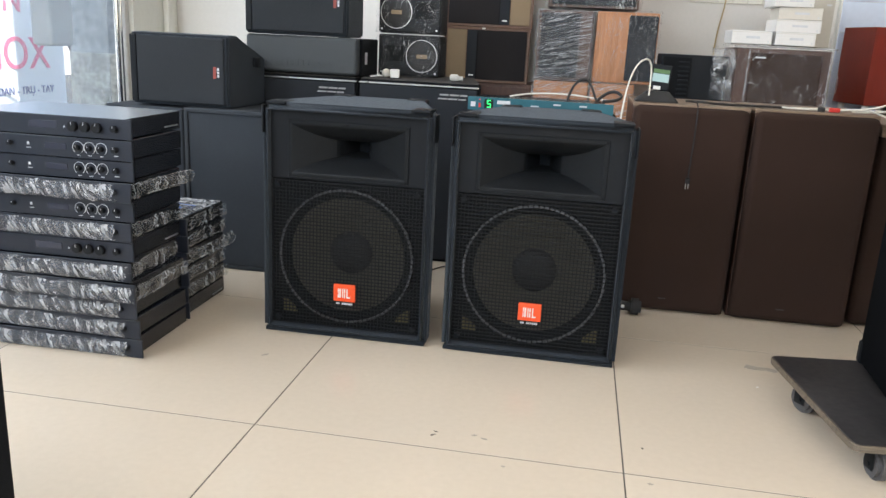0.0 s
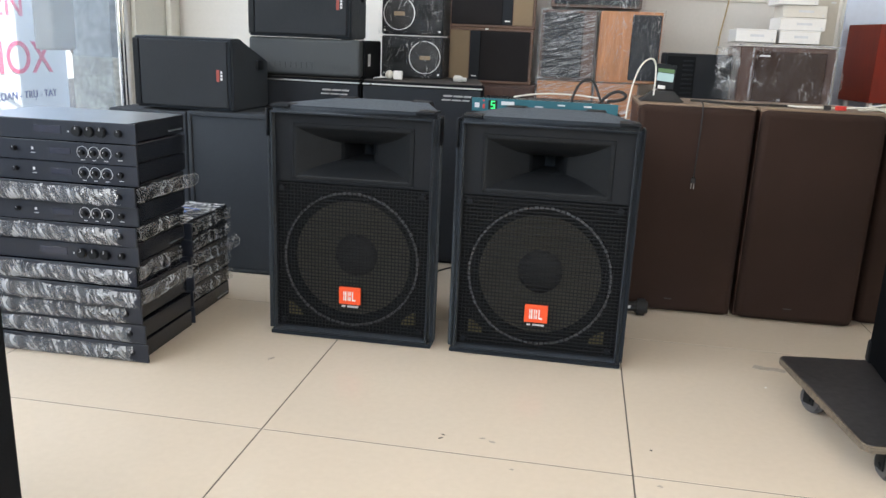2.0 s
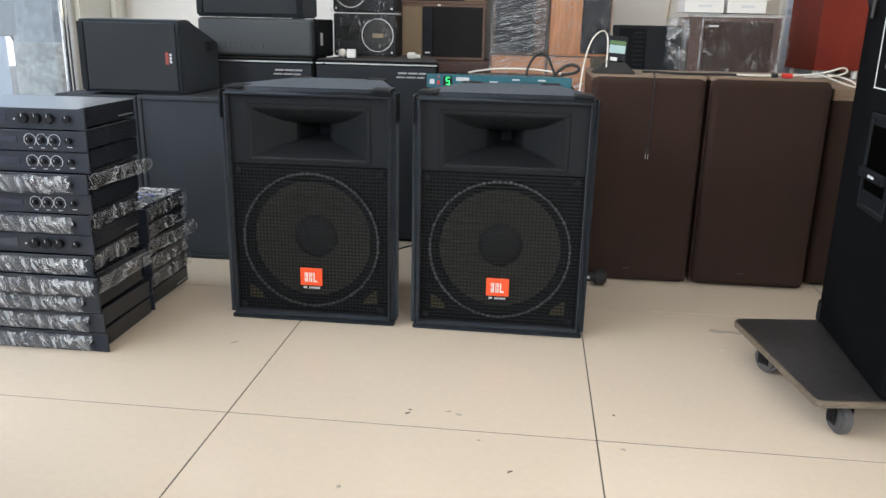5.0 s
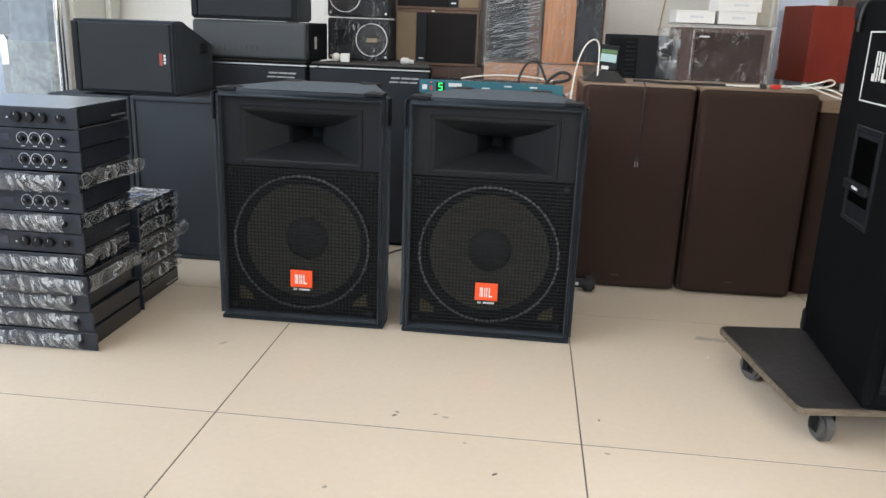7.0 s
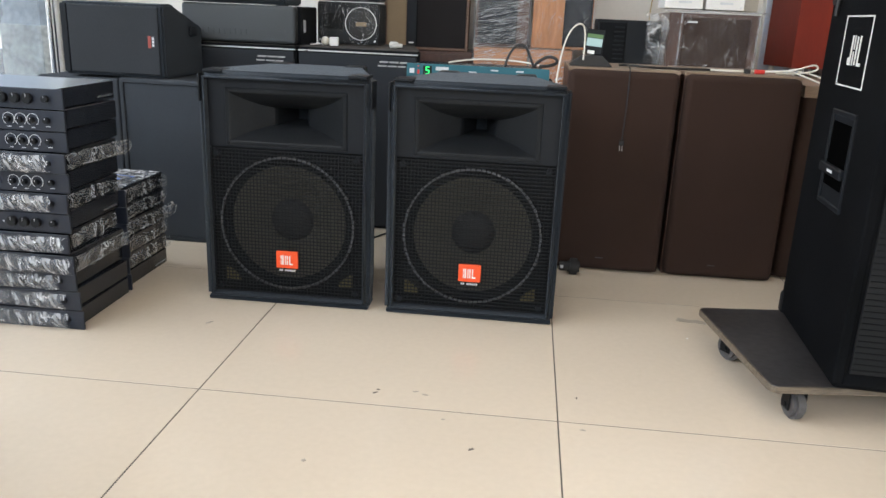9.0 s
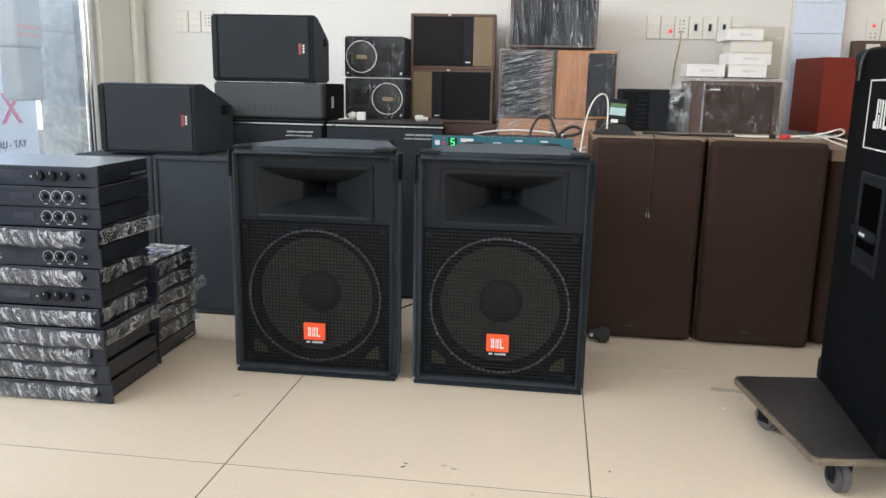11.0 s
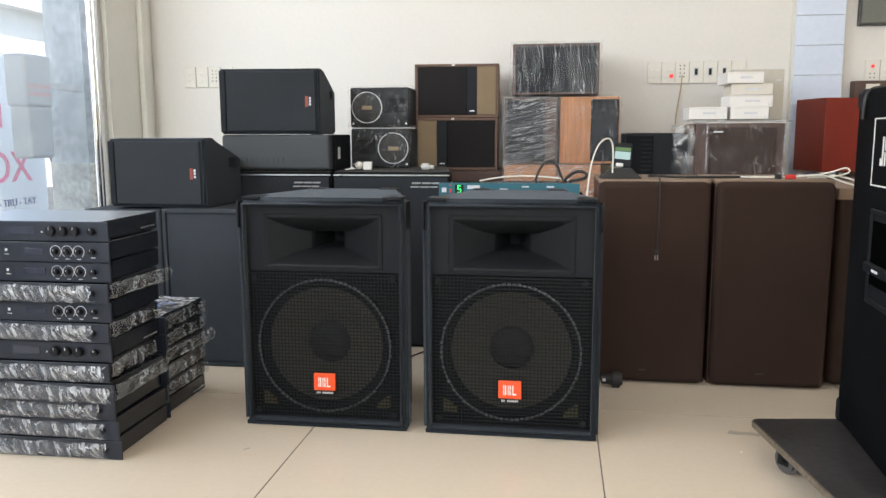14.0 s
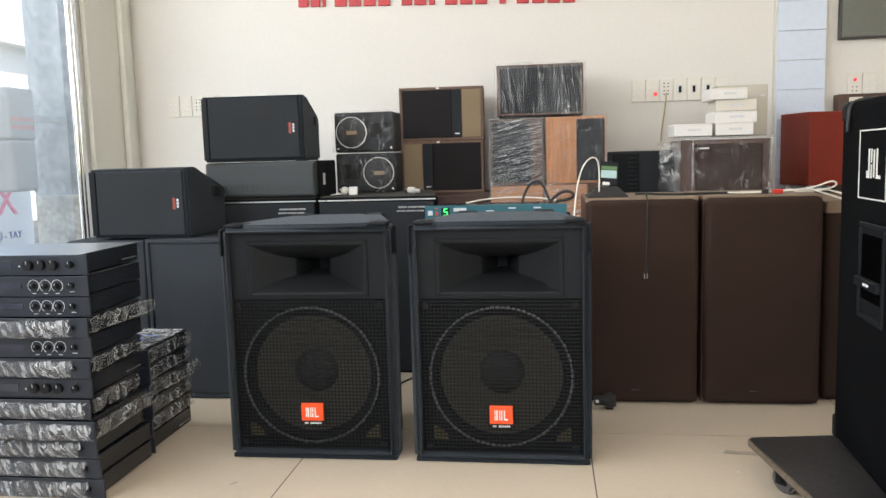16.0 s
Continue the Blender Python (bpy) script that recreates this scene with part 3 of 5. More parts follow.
    outer = [bm.verts.new((0.228 * sx, 0.034, z)) for sx, z in ((-1, 0.012), (1, 0.012), (1, 0.45), (-1, 0.45))]
    hole = [[bm.verts.new((0.18 * math.cos(2 * math.pi * i / 48), y, zw + 0.18 * math.sin(2 * math.pi * i / 48))) for i in range(48)] for y in (0.034, 0.10)]
    es = [bm.edges.new((outer[i], outer[(i + 1) % 4])) for i in range(4)] + [bm.edges.new((hole[0][i], hole[0][(i + 1) % 48])) for i in range(48)]
    bmesh.ops.triangle_fill(bm, edges=es, use_beauty=True)
    for i in range(48):
        bm.faces.new((hole[0][i], hole[0][(i + 1) % 48], hole[1][(i + 1) % 48], hole[1][i]))
    part("baffle", bm, M_BAFFLE, t)
    bm = bmesh.new()
    lathe_y(bm, [(0.196, 0.033), (0.195, 0.029), (0.182, 0.027), (0.172, 0.031), (0.165, 0.036)], 56, 0, zw)
    woofer = part("woofer", bm, M_BAFFLE, t, smooth=True)
    bm = bmesh.new()
    lathe_y(bm, [(0.166, 0.036), (0.150, 0.038), (0.10, 0.058), (0.062, 0.072), (0.05, 0.074)], 48, 0, zw)
    part("cone", bm, M_CONE, woofer, "dark paper cone", smooth=True)
    bm = bmesh.new()
    lathe_y(bm, [(0.062, 0.071), (0.052, 0.062), (0.03, 0.056), (0.0, 0.054)], 36, 0, zw)
    part("dust_cap", bm, M_CAP, woofer, smooth=True)
    for sx in (-1, 1):
        bm = bmesh.new()
        prism(bm, [(sx * 0.186, 0.060), (sx * 0.146, 0.058), (sx * 0.150, 0.072), (sx * 0.168, 0.088), (sx * 0.186, 0.098)], 0.028, 0.0335, "y")
        part("port", bm, M_OLIVE, t, "olive foam port")
    # mesh of crossing wires with a raised ring
    bm = bmesh.new()
    n = 43
    for k in range(n + 1):
        x = -0.216 + 0.432 * k / n
        add_box(bm, x - 0.0011, x + 0.0011, 0.0185, 0.0205, 0.028, 0.446)
    for k in range(42):
        z = 0.030 + 0.414 * k / 41
        add_box(bm, -0.217, 0.217, 0.0165, 0.0187, z - 0.0014, z + 0.0014)
    grille = part("grille", bm, M_STEEL, t, "black square-mesh steel grille")
    bm = bmesh.new()
    for k in range(84):
        a0 = 360.0 * k / 84
        ring_arc(bm, 0, zw, 0.0130, 0.0190, 0.1872, 0.1928 + 0.001 * math.sin(k * 2.4), a0, a0 + 3.0, 2)
    part("ring", bm, M_RING, grille, "raised ring pressed into the mesh")
    for x, z in ((-0.198, 0.432), (0.198, 0.432), (-0.198, 0.044), (0.198, 0.044)):
        round_part("bolt", t, M_PLASTIC, (x, 0.0105, z), "y", 0.0085, 0.012, 12, bevel=0.002)
    badge = boxed("badge", t, M_ORANGE, -0.0315, 0.0315, 0.008, 0.0165, 0.110, 0.160, 0.0015, "orange badge with a white mark")
    for x0, x1, z0, z1 in ((-0.0180, -0.0155, 0.136, 0.148), (-0.0180, -0.0155, 0.121, 0.133), (-0.0135, -0.0095, 0.121, 0.148), (-0.0055, -0.0030, 0.121, 0.148), (-0.0005, 0.0030, 0.136, 0.148), (-0.0005, 0.0030, 0.121, 0.133), (0.0070, 0.0100, 0.121, 0.148), (0.0100, 0.0175, 0.121, 0.125)):
        boxed("mark", badge, M_WHITE, x0, x1, 0.0068, 0.0082, z0, z1, 0.0, "plain white bar")
    for k in range(9):
        if k != 2:
            boxed("mark", badge, M_PRINT, -0.0235 + k * 0.0053, -0.0195 + k * 0.0053, 0.0100, 0.0165, 0.1005, 0.1050, 0.0, "plain white bar")
    return t


speaker_a = pa_speaker(pose(0.0355, 0.541, 0, 0, 0, 0.3))
copy_thing(speaker_a, pose(0.5595, 0.541, 0, 0, 0, -0.2))


# ---- brown cloth-fronted speakers ----
def cloth_speaker(m, w, h, d=0.38):
    t = thing("cloth_speaker", "large walnut floor loudspeaker with a dark brown cloth front", "loudspeaker", m, "row of brown speakers")
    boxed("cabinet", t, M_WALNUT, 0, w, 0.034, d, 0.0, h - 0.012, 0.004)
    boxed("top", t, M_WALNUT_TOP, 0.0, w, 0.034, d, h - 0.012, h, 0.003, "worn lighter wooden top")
    bm = bmesh.new()
    add_box(bm, 0.003, w - 0.003, 0.0, 0.06, 0.003, h - 0.006, 0.021, 6)
    part("grille", bm, M_FABRIC, t, "dark brown woven cloth grille", smooth=0.012)
    boxed("nameplate", t, M_RING, w * 0.40, w * 0.47, -0.0008, 0.002, 0.046, 0.0495, 0.0005, "small dull metal nameplate")
    return t


cloth_speaker(pose(0.812, 1.084, 0), 0.36, 0.680)
cloth_speaker(pose(1.184, 1.083, 0), 0.366, 0.681)
third = cloth_speaker(pose(1.566, 1.14, 0, 0, 0, -2), 0.36, 0.655)
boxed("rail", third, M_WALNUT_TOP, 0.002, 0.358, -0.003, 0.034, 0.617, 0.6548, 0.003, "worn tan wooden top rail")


# ---- black subwoofers ----
def subwoofer(m, w, h, d, label):
    t = thing("subwoofer", label, "loudspeaker", m, "black subwoofers")
    bm = bmesh.new()
    add_box(bm, 0, w, 0.0, d, 0.0, h, 0.006, 2)
    front = min(bm.faces, key=lambda f: f.calc_center_median().y - (0.1 if f.calc_area() > 0.05 else 0))
    bmesh.ops.inset_region(bm, faces=[front], thickness=0.012, depth=0.0)
    bmesh.ops.inset_region(bm, faces=[front], thickness=0.002, depth=-0.012)
    part("cabinet", bm, M_SUBCASE, t)
    boxed("grille", t, M_SUBCLOTH, 0.016, w - 0.016, 0.006, 0.018, 0.016, h - 0.016, 0.003, "flat black cloth grille")
    return t


subwoofer(pose(-0.714, 1.075, 0), 0.33, 0.572, 0.33, "black carpeted subwoofer with haze-greyed edges and flat black grille")
subwoofer(pose(-1.02, 1.09, 0), 0.295, 0.566, 0.36, "black carpeted subwoofer partly hidden by stacked amplifiers")


# ---- wedge-backed monitors ----
def monitor(m, w, h):
    t = thing("stage_monitor", "black carpeted stage monitor on its side with red badge", "loudspeaker", m, "stage monitors")
    bm = bmesh.new()
    prism(bm, [(0.0, 0.004), (0.0, h - 0.004), (0.075, h), (0.24, h - 0.07), (0.30, h - 0.075), (0.30, 0.0), (0.02, 0.0)], 0, w, "x", 0.007, 2)
    part("cabinet", bm, M_CARPET, t)
    boxed("grille", t, M_MONCLOTH, 0.03, w - 0.016, -0.006, 0.006, 0.012, h - 0.012, 0.004, "flat dark grille")
    boxed("edge_strip", t, M_PLASTIC, 0.003, 0.026, -0.005, 0.006, 0.010, h - 0.010, 0.003)
    badge = boxed("badge", t, M_DULLRED, w - 0.055, w - 0.044, -0.0072, -0.0055, h * 0.41, h * 0.57, 0.0005, "small red and white badge")
    for k in range(3):
        boxed("mark", badge, M_PRINT, w - 0.040, w - 0.033, -0.0072, -0.0055, h * (0.43 + 0.045 * k), h * (0.465 + 0.045 * k), 0.0003, "plain pale bar")
    boxed("handle", t, M_PLASTIC, w - 0.002, w + 0.010, 0.19, 0.24, h * 0.56, h * 0.70, 0.005, "black side handle")
    boxed("foot", t, M_RUBBER, w - 0.05, w - 0.01, 0.06, 0.10, -0.004, 0.0, 0.0)
    return t


monitor(pose(-0.922, 1.105, 0.5725, 0, 0, -1.5), 0.372, 0.248)

# ---- tall black speakers with metal edge trim ----
def trimmed_speaker(m, w):
    H, D = 0.690, 0.52
    t = thing("trimmed_speaker", "black loudspeaker with silver edge strip and silver front mark", "loudspeaker", m, "speakers with silver edge strips")
    bm = bmesh.new()
    prism(bm, [(0, 0.012), (w, 0.012), (w, 0.06), (w - 0.085, D), (0.085, D), (0, 0.06)], 0.0, H - 0.003, "z", 0.007, 3)
    part("cabinet", bm, M_CARPET_D, t)
    bm = bmesh.new()
    prism(bm, [(0.006, 0.016), (w - 0.006, 0.016), (w - 0.006, 0.06), (w - 0.09, D - 0.006), (0.09, D - 0.006), (0.006, 0.06)], H - 0.004, H, "z", 0.001, 1)
    part("top", bm, M_GREYTOP, t, "lighter grey top")
    boxed("grille", t, M_BLACKCLOTH, 0.006, w - 0.006, 0.0, 0.012, 0.012, H - 0.022, 0.003)
    boxed("edge_strip", t, M_SILVER, 0.002, w - 0.002, 0.002, 0.012, H - 0.0175, H - 0.0125, 0.001, "thin silver strip along the top edge")
    # plain slanted shapes in place of the maker's mark
    for k, wide in enumerate((0.033, 0.034, 0.028)):
        x = w - 0.152 + k * 0.038
        bm = bmesh.new()
        for z0, z1 in ((0.629, 0.634), (0.643, 0.649)):
            f0, f1 = (z0 - 0.628) * 0.42, (z1 - 0.628) * 0.42
            prism(bm, [(x + f0, z0), (x + wide + f0, z0), (x + wide + f1, z1), (x + f1, z1)], -0.003, 0.0002, "y")
        part("mark", bm, M_DULLMARK, t, "plain slanted silver bars")
    return t


trimmed_speaker(pose(-0.648, 1.42, 0), 0.456)
trimmed_speaker(pose(-0.184, 1.42, 0), 0.458)

# grey covered speaker, and the second monitor on it
g = thing("padded_speaker", "grey vinyl-covered loudspeaker lying flat with faint raised lettering", "loudspeaker", pose(-0.628, 1.415, 0.6905))
bm = bmesh.new()
add_box(bm, 0, 0.438, 0.0, 0.05, 0.004, 0.140, 0.012, 3)
part("cover", bm, M_GREYVINYL, g, "grey vinyl front cover")
boxed("cabinet", g, M_CARPET_D, 0.006, 0.446, 0.045, 0.28, 0.0, 0.140, 0.006)
boxed("label_plate", g, M_PRINT, 0.4455, 0.4475, 0.085, 0.115, 0.045, 0.090, 0.0005, "small pale printed label")
for k, c in enumerate("SERIES"):
    cu = bpy.data.curves.new("letter", "FONT")
    cu.body, cu.size, cu.extrude, cu.space_character = c, 0.030, 0.0012, 1.0
    o = bpy.data.objects.new("letter_tmp", cu)
    scene.collection.objects.link(o)
    me = bpy.data.meshes.new_from_object(o.evaluated_get(bpy.context.evaluated_depsgraph_get()))
    bpy.data.objects.remove(o)
    me.materials.clear()
    me.materials.append(M_GREYVINYL)
    lo = new("letter", me)
    lo.parent = g
    lo.matrix_basis = pose(0.285 + k * 0.021, -0.0005, 0.030, 90, 0, 0)
for k in range(9):
    boxed("mark", g, M_GREYVINYL, 0.07 + k * 0.021, 0.084 + k * 0.021, -0.0018, 0.002, 0.031, 0.052, 0.0005)
monitor(pose(-0.620, 1.395, 0.8325, 0, 0, 5.0), 0.392, 0.252)


# ---- stacks of rack amplifiers ----
def amp_base(label, m, group):
    t = thing("rack_amplifier", label, "amplifier", m, group)
    boxed("chassis", t, M_AMP_TOP, -0.218, 0.218, 0.006, 0.285, 0.002, 0.0495, 0.0015, seg=1)
    boxed("front_panel", t, M_AMP, -0.241, 0.241, 0.0, 0.006, 0.001, 0.0505, 0.0012, seg=1)
    return t


def knob(t, x, z, r, ring, d=0.012):
    k = round_part("knob", t, M_KNOB, (x, -d, z), "y", r, d, 18, bevel=0.0015)
    boxed("pointer", k, M_PRINT, x - 0.0005, x + 0.0005, -d - 0.0006, -d + 0.0002, z + r * 0.3, z + r * 0.9, 0.0)
    if ring:
        bm = bmesh.new()
        ring_arc(bm, x, z, -0.0009, 0.0002, ring - 0.0010, ring, -55, 235, 30)
        part("dial", bm, M_PRINT, t, "pale printed dial arc")


def amp_ringed(m, group):
    t = amp_base("black rack amplifier with three pale dial rings and display", m, group)
    for x in (0.098, 0.129, 0.160):
        knob(t, x, 0.0275, 0.0070, 0.0152)
        boxed("caption", t, M_PRINT, x - 0.005, x + 0.005, -0.0006, 0.0002, 0.008, 0.0096, 0.0)
    knob(t, 0.198, 0.028, 0.0075, 0)
    boxed("caption", t, M_PRINT, 0.192, 0.204, -0.0006, 0.0002, 0.012, 0.0136, 0.0)
    boxed("display", t, M_DISPLAY, 0.008, 0.066, -0.001, 0.0004, 0.020, 0.035, 0.0003, seg=1)
    boxed("button", t, M_PRINT, -0.041, -0.035, -0.001, 0.0004, 0.026, 0.033, 0.0003, seg=1)
    boxed("caption", t, M_PRINT, -0.043, -0.031, -0.0006, 0.0002, 0.018, 0.0196, 0.0)
    knob(t, -0.085, 0.028, 0.006, 0)
    return t


def amp_plain(m, group, top=False):
    t = amp_base("black rack amplifier with a row of dark knobs", m, group)
    for x in (0.090, 0.122, 0.154):
        knob(t, x, 0.027, 0.0125, 0)
    knob(t, 0.199, 0.027, 0.0085, 0)
    boxed("display", t, M_DISPLAY, -0.03, 0.045, -0.001, 0.0004, 0.018, 0.036, 0.0003, seg=1)
    boxed("caption", t, M_PRINT, 0.062, 0.066, -0.0008, 0.0002, 0.022, 0.026, 0.0)
    for z in (0.012,):
        boxed("side_rail", t, M_SILVER, 0.218, 0.2205, 0.20, 0.27, z, z + 0.003, 0.0005, "thin bright seam on the side")
    return t


def film_sheet(name, parent, material, place, nu, nv, amp, seed, label):
    """A crumpled sheet; place(u, v) gives the smooth point, u and v from 0 to 1."""
    bm = bmesh.new()
    g = []
    for j in range(nv + 1):
        row = []
        for i in range(nu + 1):
            p = Vector(place(i / nu, j / nv))
            q = p * 55 + Vector((seed * 7.3, seed * 3.1, seed * 1.7))
            edge = min(1.0, 6 * min(i / nu, 1 - i / nu) + 0.35)
            p += noise.noise_vector(q) * amp * edge + noise.noise_vector(q * 0.35) * amp * 1.3 * edge
            row.append(bm.verts.new(p))
        g.append(row)
    for j in range(nv):
        for i in range(nu):
            bm.faces.new((g[j][i], g[j][i + 1], g[j + 1][i + 1], g[j + 1][i]))
    return part(name, bm, material, parent, label, smooth=True)


def amp_wrapped(m, group, seed, side=0, tail=0.0):
    """side: 1 film round the side as well, 2 with a rolled loop standing off behind."""
    t = amp_base("black rack amplifier wrapped in crumpled clear plastic film", m, group)
    for x in (0.10, 0.13, 0.16):
        knob(t, x, 0.027, 0.0105, 0, 0.006)
    knob(t, 0.199, 0.027, 0.0075, 0, 0.006)
    x1 = 0.236 if seed in (4, 5) else 0.203
    rr = random.Random(seed)
    ph = rr.uniform(0, 6)

    def front(u, v):
        bulge = math.sin(math.pi * v) ** 0.6
        return (-0.243 + u * (x1 + 0.243) + 0.005 * math.sin(9 * v + ph) * (u > 0.9), -0.006 - 0.016 * bulge * (0.75 + 0.25 * math.sin(u * 23 + ph)), 0.005 + 0.041 * v + 0.0012 * math.sin(u * 31 + ph))

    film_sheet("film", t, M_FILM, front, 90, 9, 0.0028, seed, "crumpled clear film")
    if side:
        def flank(u, v):
            bulge = math.sin(math.pi * v) ** 0.7
            s0 = max(x1, 0.222)
            return (s0 - u * (s0 - 0.224) + 0.005 * bulge + tail * 0.3 * u, (0.012 if x1 < 0.22 else -0.006) + u * (0.275 + tail), 0.006 + 0.038 * v + 0.004 * math.sin(u * 9 + ph) * u)

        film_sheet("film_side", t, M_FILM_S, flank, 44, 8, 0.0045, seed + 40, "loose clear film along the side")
        e = 0.229 + tail * 0.3
    if side == 2:
        tube("film_edge", t, M_FILM_EDGE, [(x1, -0.008, 0.008), (x1 - 0.002, 0.05, 0.0055), (0.233, 0.16, 0.009), (e, 0.27 + tail, 0.008), (e + 0.004, 0.292 + tail, 0.014), (e + 0.004, 0.294 + tail, 0.034), (e, 0.285 + tail, 0.042), (0.231, 0.2, 0.044), (0.231, 0.12, 0.041)], 0.0018, "rolled edge of film")
    return t


G1 = "tall stack of amplifiers"
U = 0.0515
plan = "wwwwwpwrwrrp"
offs = ((0.002, 0.0), (-0.004, 0.006), (-0.012, 0.004), (0.001, -0.012), (-0.016, -0.006), (-0.012, 0.006), (-0.011, 0.003), (-0.006, 0.006), (-0.002, -0.006), (0.001, 0.004), (0.004, 0.0), (0.001, 0.004))
for k, (kind, (dx, dy)) in enumerate(zip(plan, offs)):
    m = pose(-0.659 + dx, 0.252 + dy, U * k, 0, 0, (0.6, -0.4, 0.5, -1.0, 0.8, 0.2, -0.5, 0.4, -0.3, 0.3, 0.0, 0.5)[k])
    if kind == "w":
        amp_wrapped(m, G1, k + 1, {3: 2, 4: 1, 6: 1, 8: 2}.get(k, 0), {8: 0.03, 3: 0.015}.get(k, 0.0))
    elif kind == "r":
        amp_ringed(m, G1)
    else:
        pa = amp_plain(m, G1)
        if k == 11:
            boxed("lid", pa, M_LID_SHEEN, -0.218, 0.218, 0.006, 0.285, 0.0495, 0.0505, 0.0, "black steel lid painted pale as window reflection")
G2 = "short stack of amplifiers"
for k in range(6):
    dx, dy = ((0.0, 0.0), (-0.003, 0.004), (0.004, -0.006), (-0.002, 0.003), (0.002, 0.0), (-0.001, 0.004))[k]
    m = pose(-0.683 + dx, 0.556 + dy, 0.0508 * k, 0, 0, (0.3, -0.6, 0.8, -0.4, 0.4, 0.0)[k])
    if k == 0:
        amp_plain(m, G2)
    else:
        amp_wrapped(m, G2, 20 + k, 2 if k == 3 else 1, {3: 0.03, 1: 0.006, 5: 0.004}.get(k, 0.0))
tape = thing("plastic_bag", "clear plastic bag with blue tape lying on stacked amplifiers", "bag", pose(-0.58, 0.60, 0.3052))
film_box("film", tape, M_FILM_BAG, -0.03, 0.128, -0.045, 0.20, 0.0, 0.008, 16, 0.004, 77, "clear film", 18, "fblr")
for k, (x, y, r) in enumerate(((0.03, 0.03, 20), (0.055, 0.06, -35), (0.075, 0.085, 30))):
    o = boxed("tape", tape, M_BLUETAPE, -0.025, 0.025, -0.006, 0.006, 0.0, 0.0012, 0.0, "strip of blue tape")
    o.matrix_basis = pose(x, y, 0.010 + 0.002 * k, 12 - 10 * k, 8 * k - 6, r)

# ---- tall speaker on a dolly ----
TALL = pose(1.376, 0.118, 0.0955, 0, 0, -3.6)
tall = thing("tower_speaker", "tall black carpeted loudspeaker with recessed handle on a dolly", "loudspeaker", TALL)
TF, TD, TH, TW = -0.045, 0.437, 0.836, 0.52
bm = bmesh.new()
add_box(bm, 0.0, TW, TF, TD, 0.0, TH, 0.014, 3)
part("cabinet", bm, M_TALL, tall)
boxed("front_edge", tall, M_TALL, -0.003, 0.022, TF - 0.006, TF + 0.022, 0.012, TH - 0.004, 0.006, "raised front edge")
boxed("grille", tall, M_STEEL, 0.028, TW - 0.02, TF - 0.004, TF + 0.006, 0.04, TH - 0.03, 0.003, "black front grille")
for k in range(58):
    z = 0.05 + k * 0.0131
    boxed("wire", tall, M_BAFFLE, 0.03, TW - 0.022, TF - 0.0062, TF - 0.003, z, z + 0.002, 0.0, seg=1)
# handle: rim, grip and a flat black patch painted as the bowl's shade
HY0, HY1, HZ0, HZ1 = 0.105, 0.270, 0.345, 0.562
bm = bmesh.new()
for a, b, c, d in ((HY0, HY1, HZ1 - 0.012, HZ1), (HY0, HY1, HZ0, HZ0 + 0.012), (HY0, HY0 + 0.014, HZ0 + 0.012, HZ1 - 0.012), (HY1 - 0.014, HY1, HZ0 + 0.012, HZ1 - 0.012)):
    add_box(bm, -0.005, 0.004, a, b, c, d, 0.002, 1)
hd = part("handle", bm, M_PLASTIC, tall, "black recessed handle")
boxed("bowl_shade", hd, M_RECESS_SHADE, -0.0012, 0.002, HY0 + 0.026, HY1 - 0.012, HZ0 + 0.045, HZ1 - 0.026, 0.0)
boxed("plate", hd, M_PLASTIC, -0.0008, 0.002, HY0 + 0.010, HY1 - 0.010, HZ0 + 0.010, HZ1 - 0.010, 0.0)
boxed("grip", hd, M_PLASTIC, -0.014, 0.002, HY0 + 0.012, HY1, 0.418, 0.440, 0.004)
boxed("mark", hd, M_PRINT, -0.0152, -0.0135, 0.165, 0.200, 0.426, 0.432, 0.0, "small plain white bar")
# framed mark on the side
LY0, LY1, LZ0, LZ1 = 0.120, 0.296, 0.613, 0.766
bm = bmesh.new()
for a, b, c, d in ((LY0, LY1, LZ1 - 0.003, LZ1), (LY0, LY1, LZ0, LZ0 + 0.003), (LY0, LY0 + 0.003, LZ0 + 0.003, LZ1 - 0.003), (LY1 - 0.003, LY1, LZ0 + 0.003, LZ1 - 0.003)):
    add_box(bm, -0.0016, 0.002, a, b, c, d)
plate = part("side_mark", bm, M_WHITE, tall, "white outlined square with plain white bars")
for a, b, c, d in ((0.234, 0.244, 0.660, 0.676), (0.226, 0.232, 0.660, 0.724), (0.211, 0.216, 0.660, 0.690), (0.211, 0.216, 0.694, 0.724), (0.194, 0.200, 0.662, 0.722), (0.176, 0.182, 0.660, 0.724), (0.158, 0.176, 0.660, 0.667)):
    boxed("mark", plate, M_WHITE, -0.0016, 0.002, a, b, c, d, 0.0, "plain white bar")
boxed("corner_guard", tall, M_PLASTIC, -0.003, 0.05, TD - 0.05, TD + 0.0015, TH - 0.05, TH + 0.0015, 0.012)
boxed("corner_guard", tall, M_PLASTIC, -0.003, 0.04, TD - 0.03, TD + 0.003, 0.0, 0.06, 0.008)
strap = tube("carry_strap", None, M_CABLE_B, [(1.50, 0.49, 0.9355), (1.43, 0.49, 0.9365), (1.396, 0.484, 0.932), (1.391, 0.480, 0.90), (1.391, 0.481, 0.86)], 0.005)
tagged(strap, "black strap hanging over the tall speaker", "strap")
# dolly
dolly = thing("dolly", "dark plywood dolly on four casters, edges worn pale", "dolly", pose(1.244, 0.090, 0, 0, 0, 7.8))
BW, BD = 0.62, 0.44


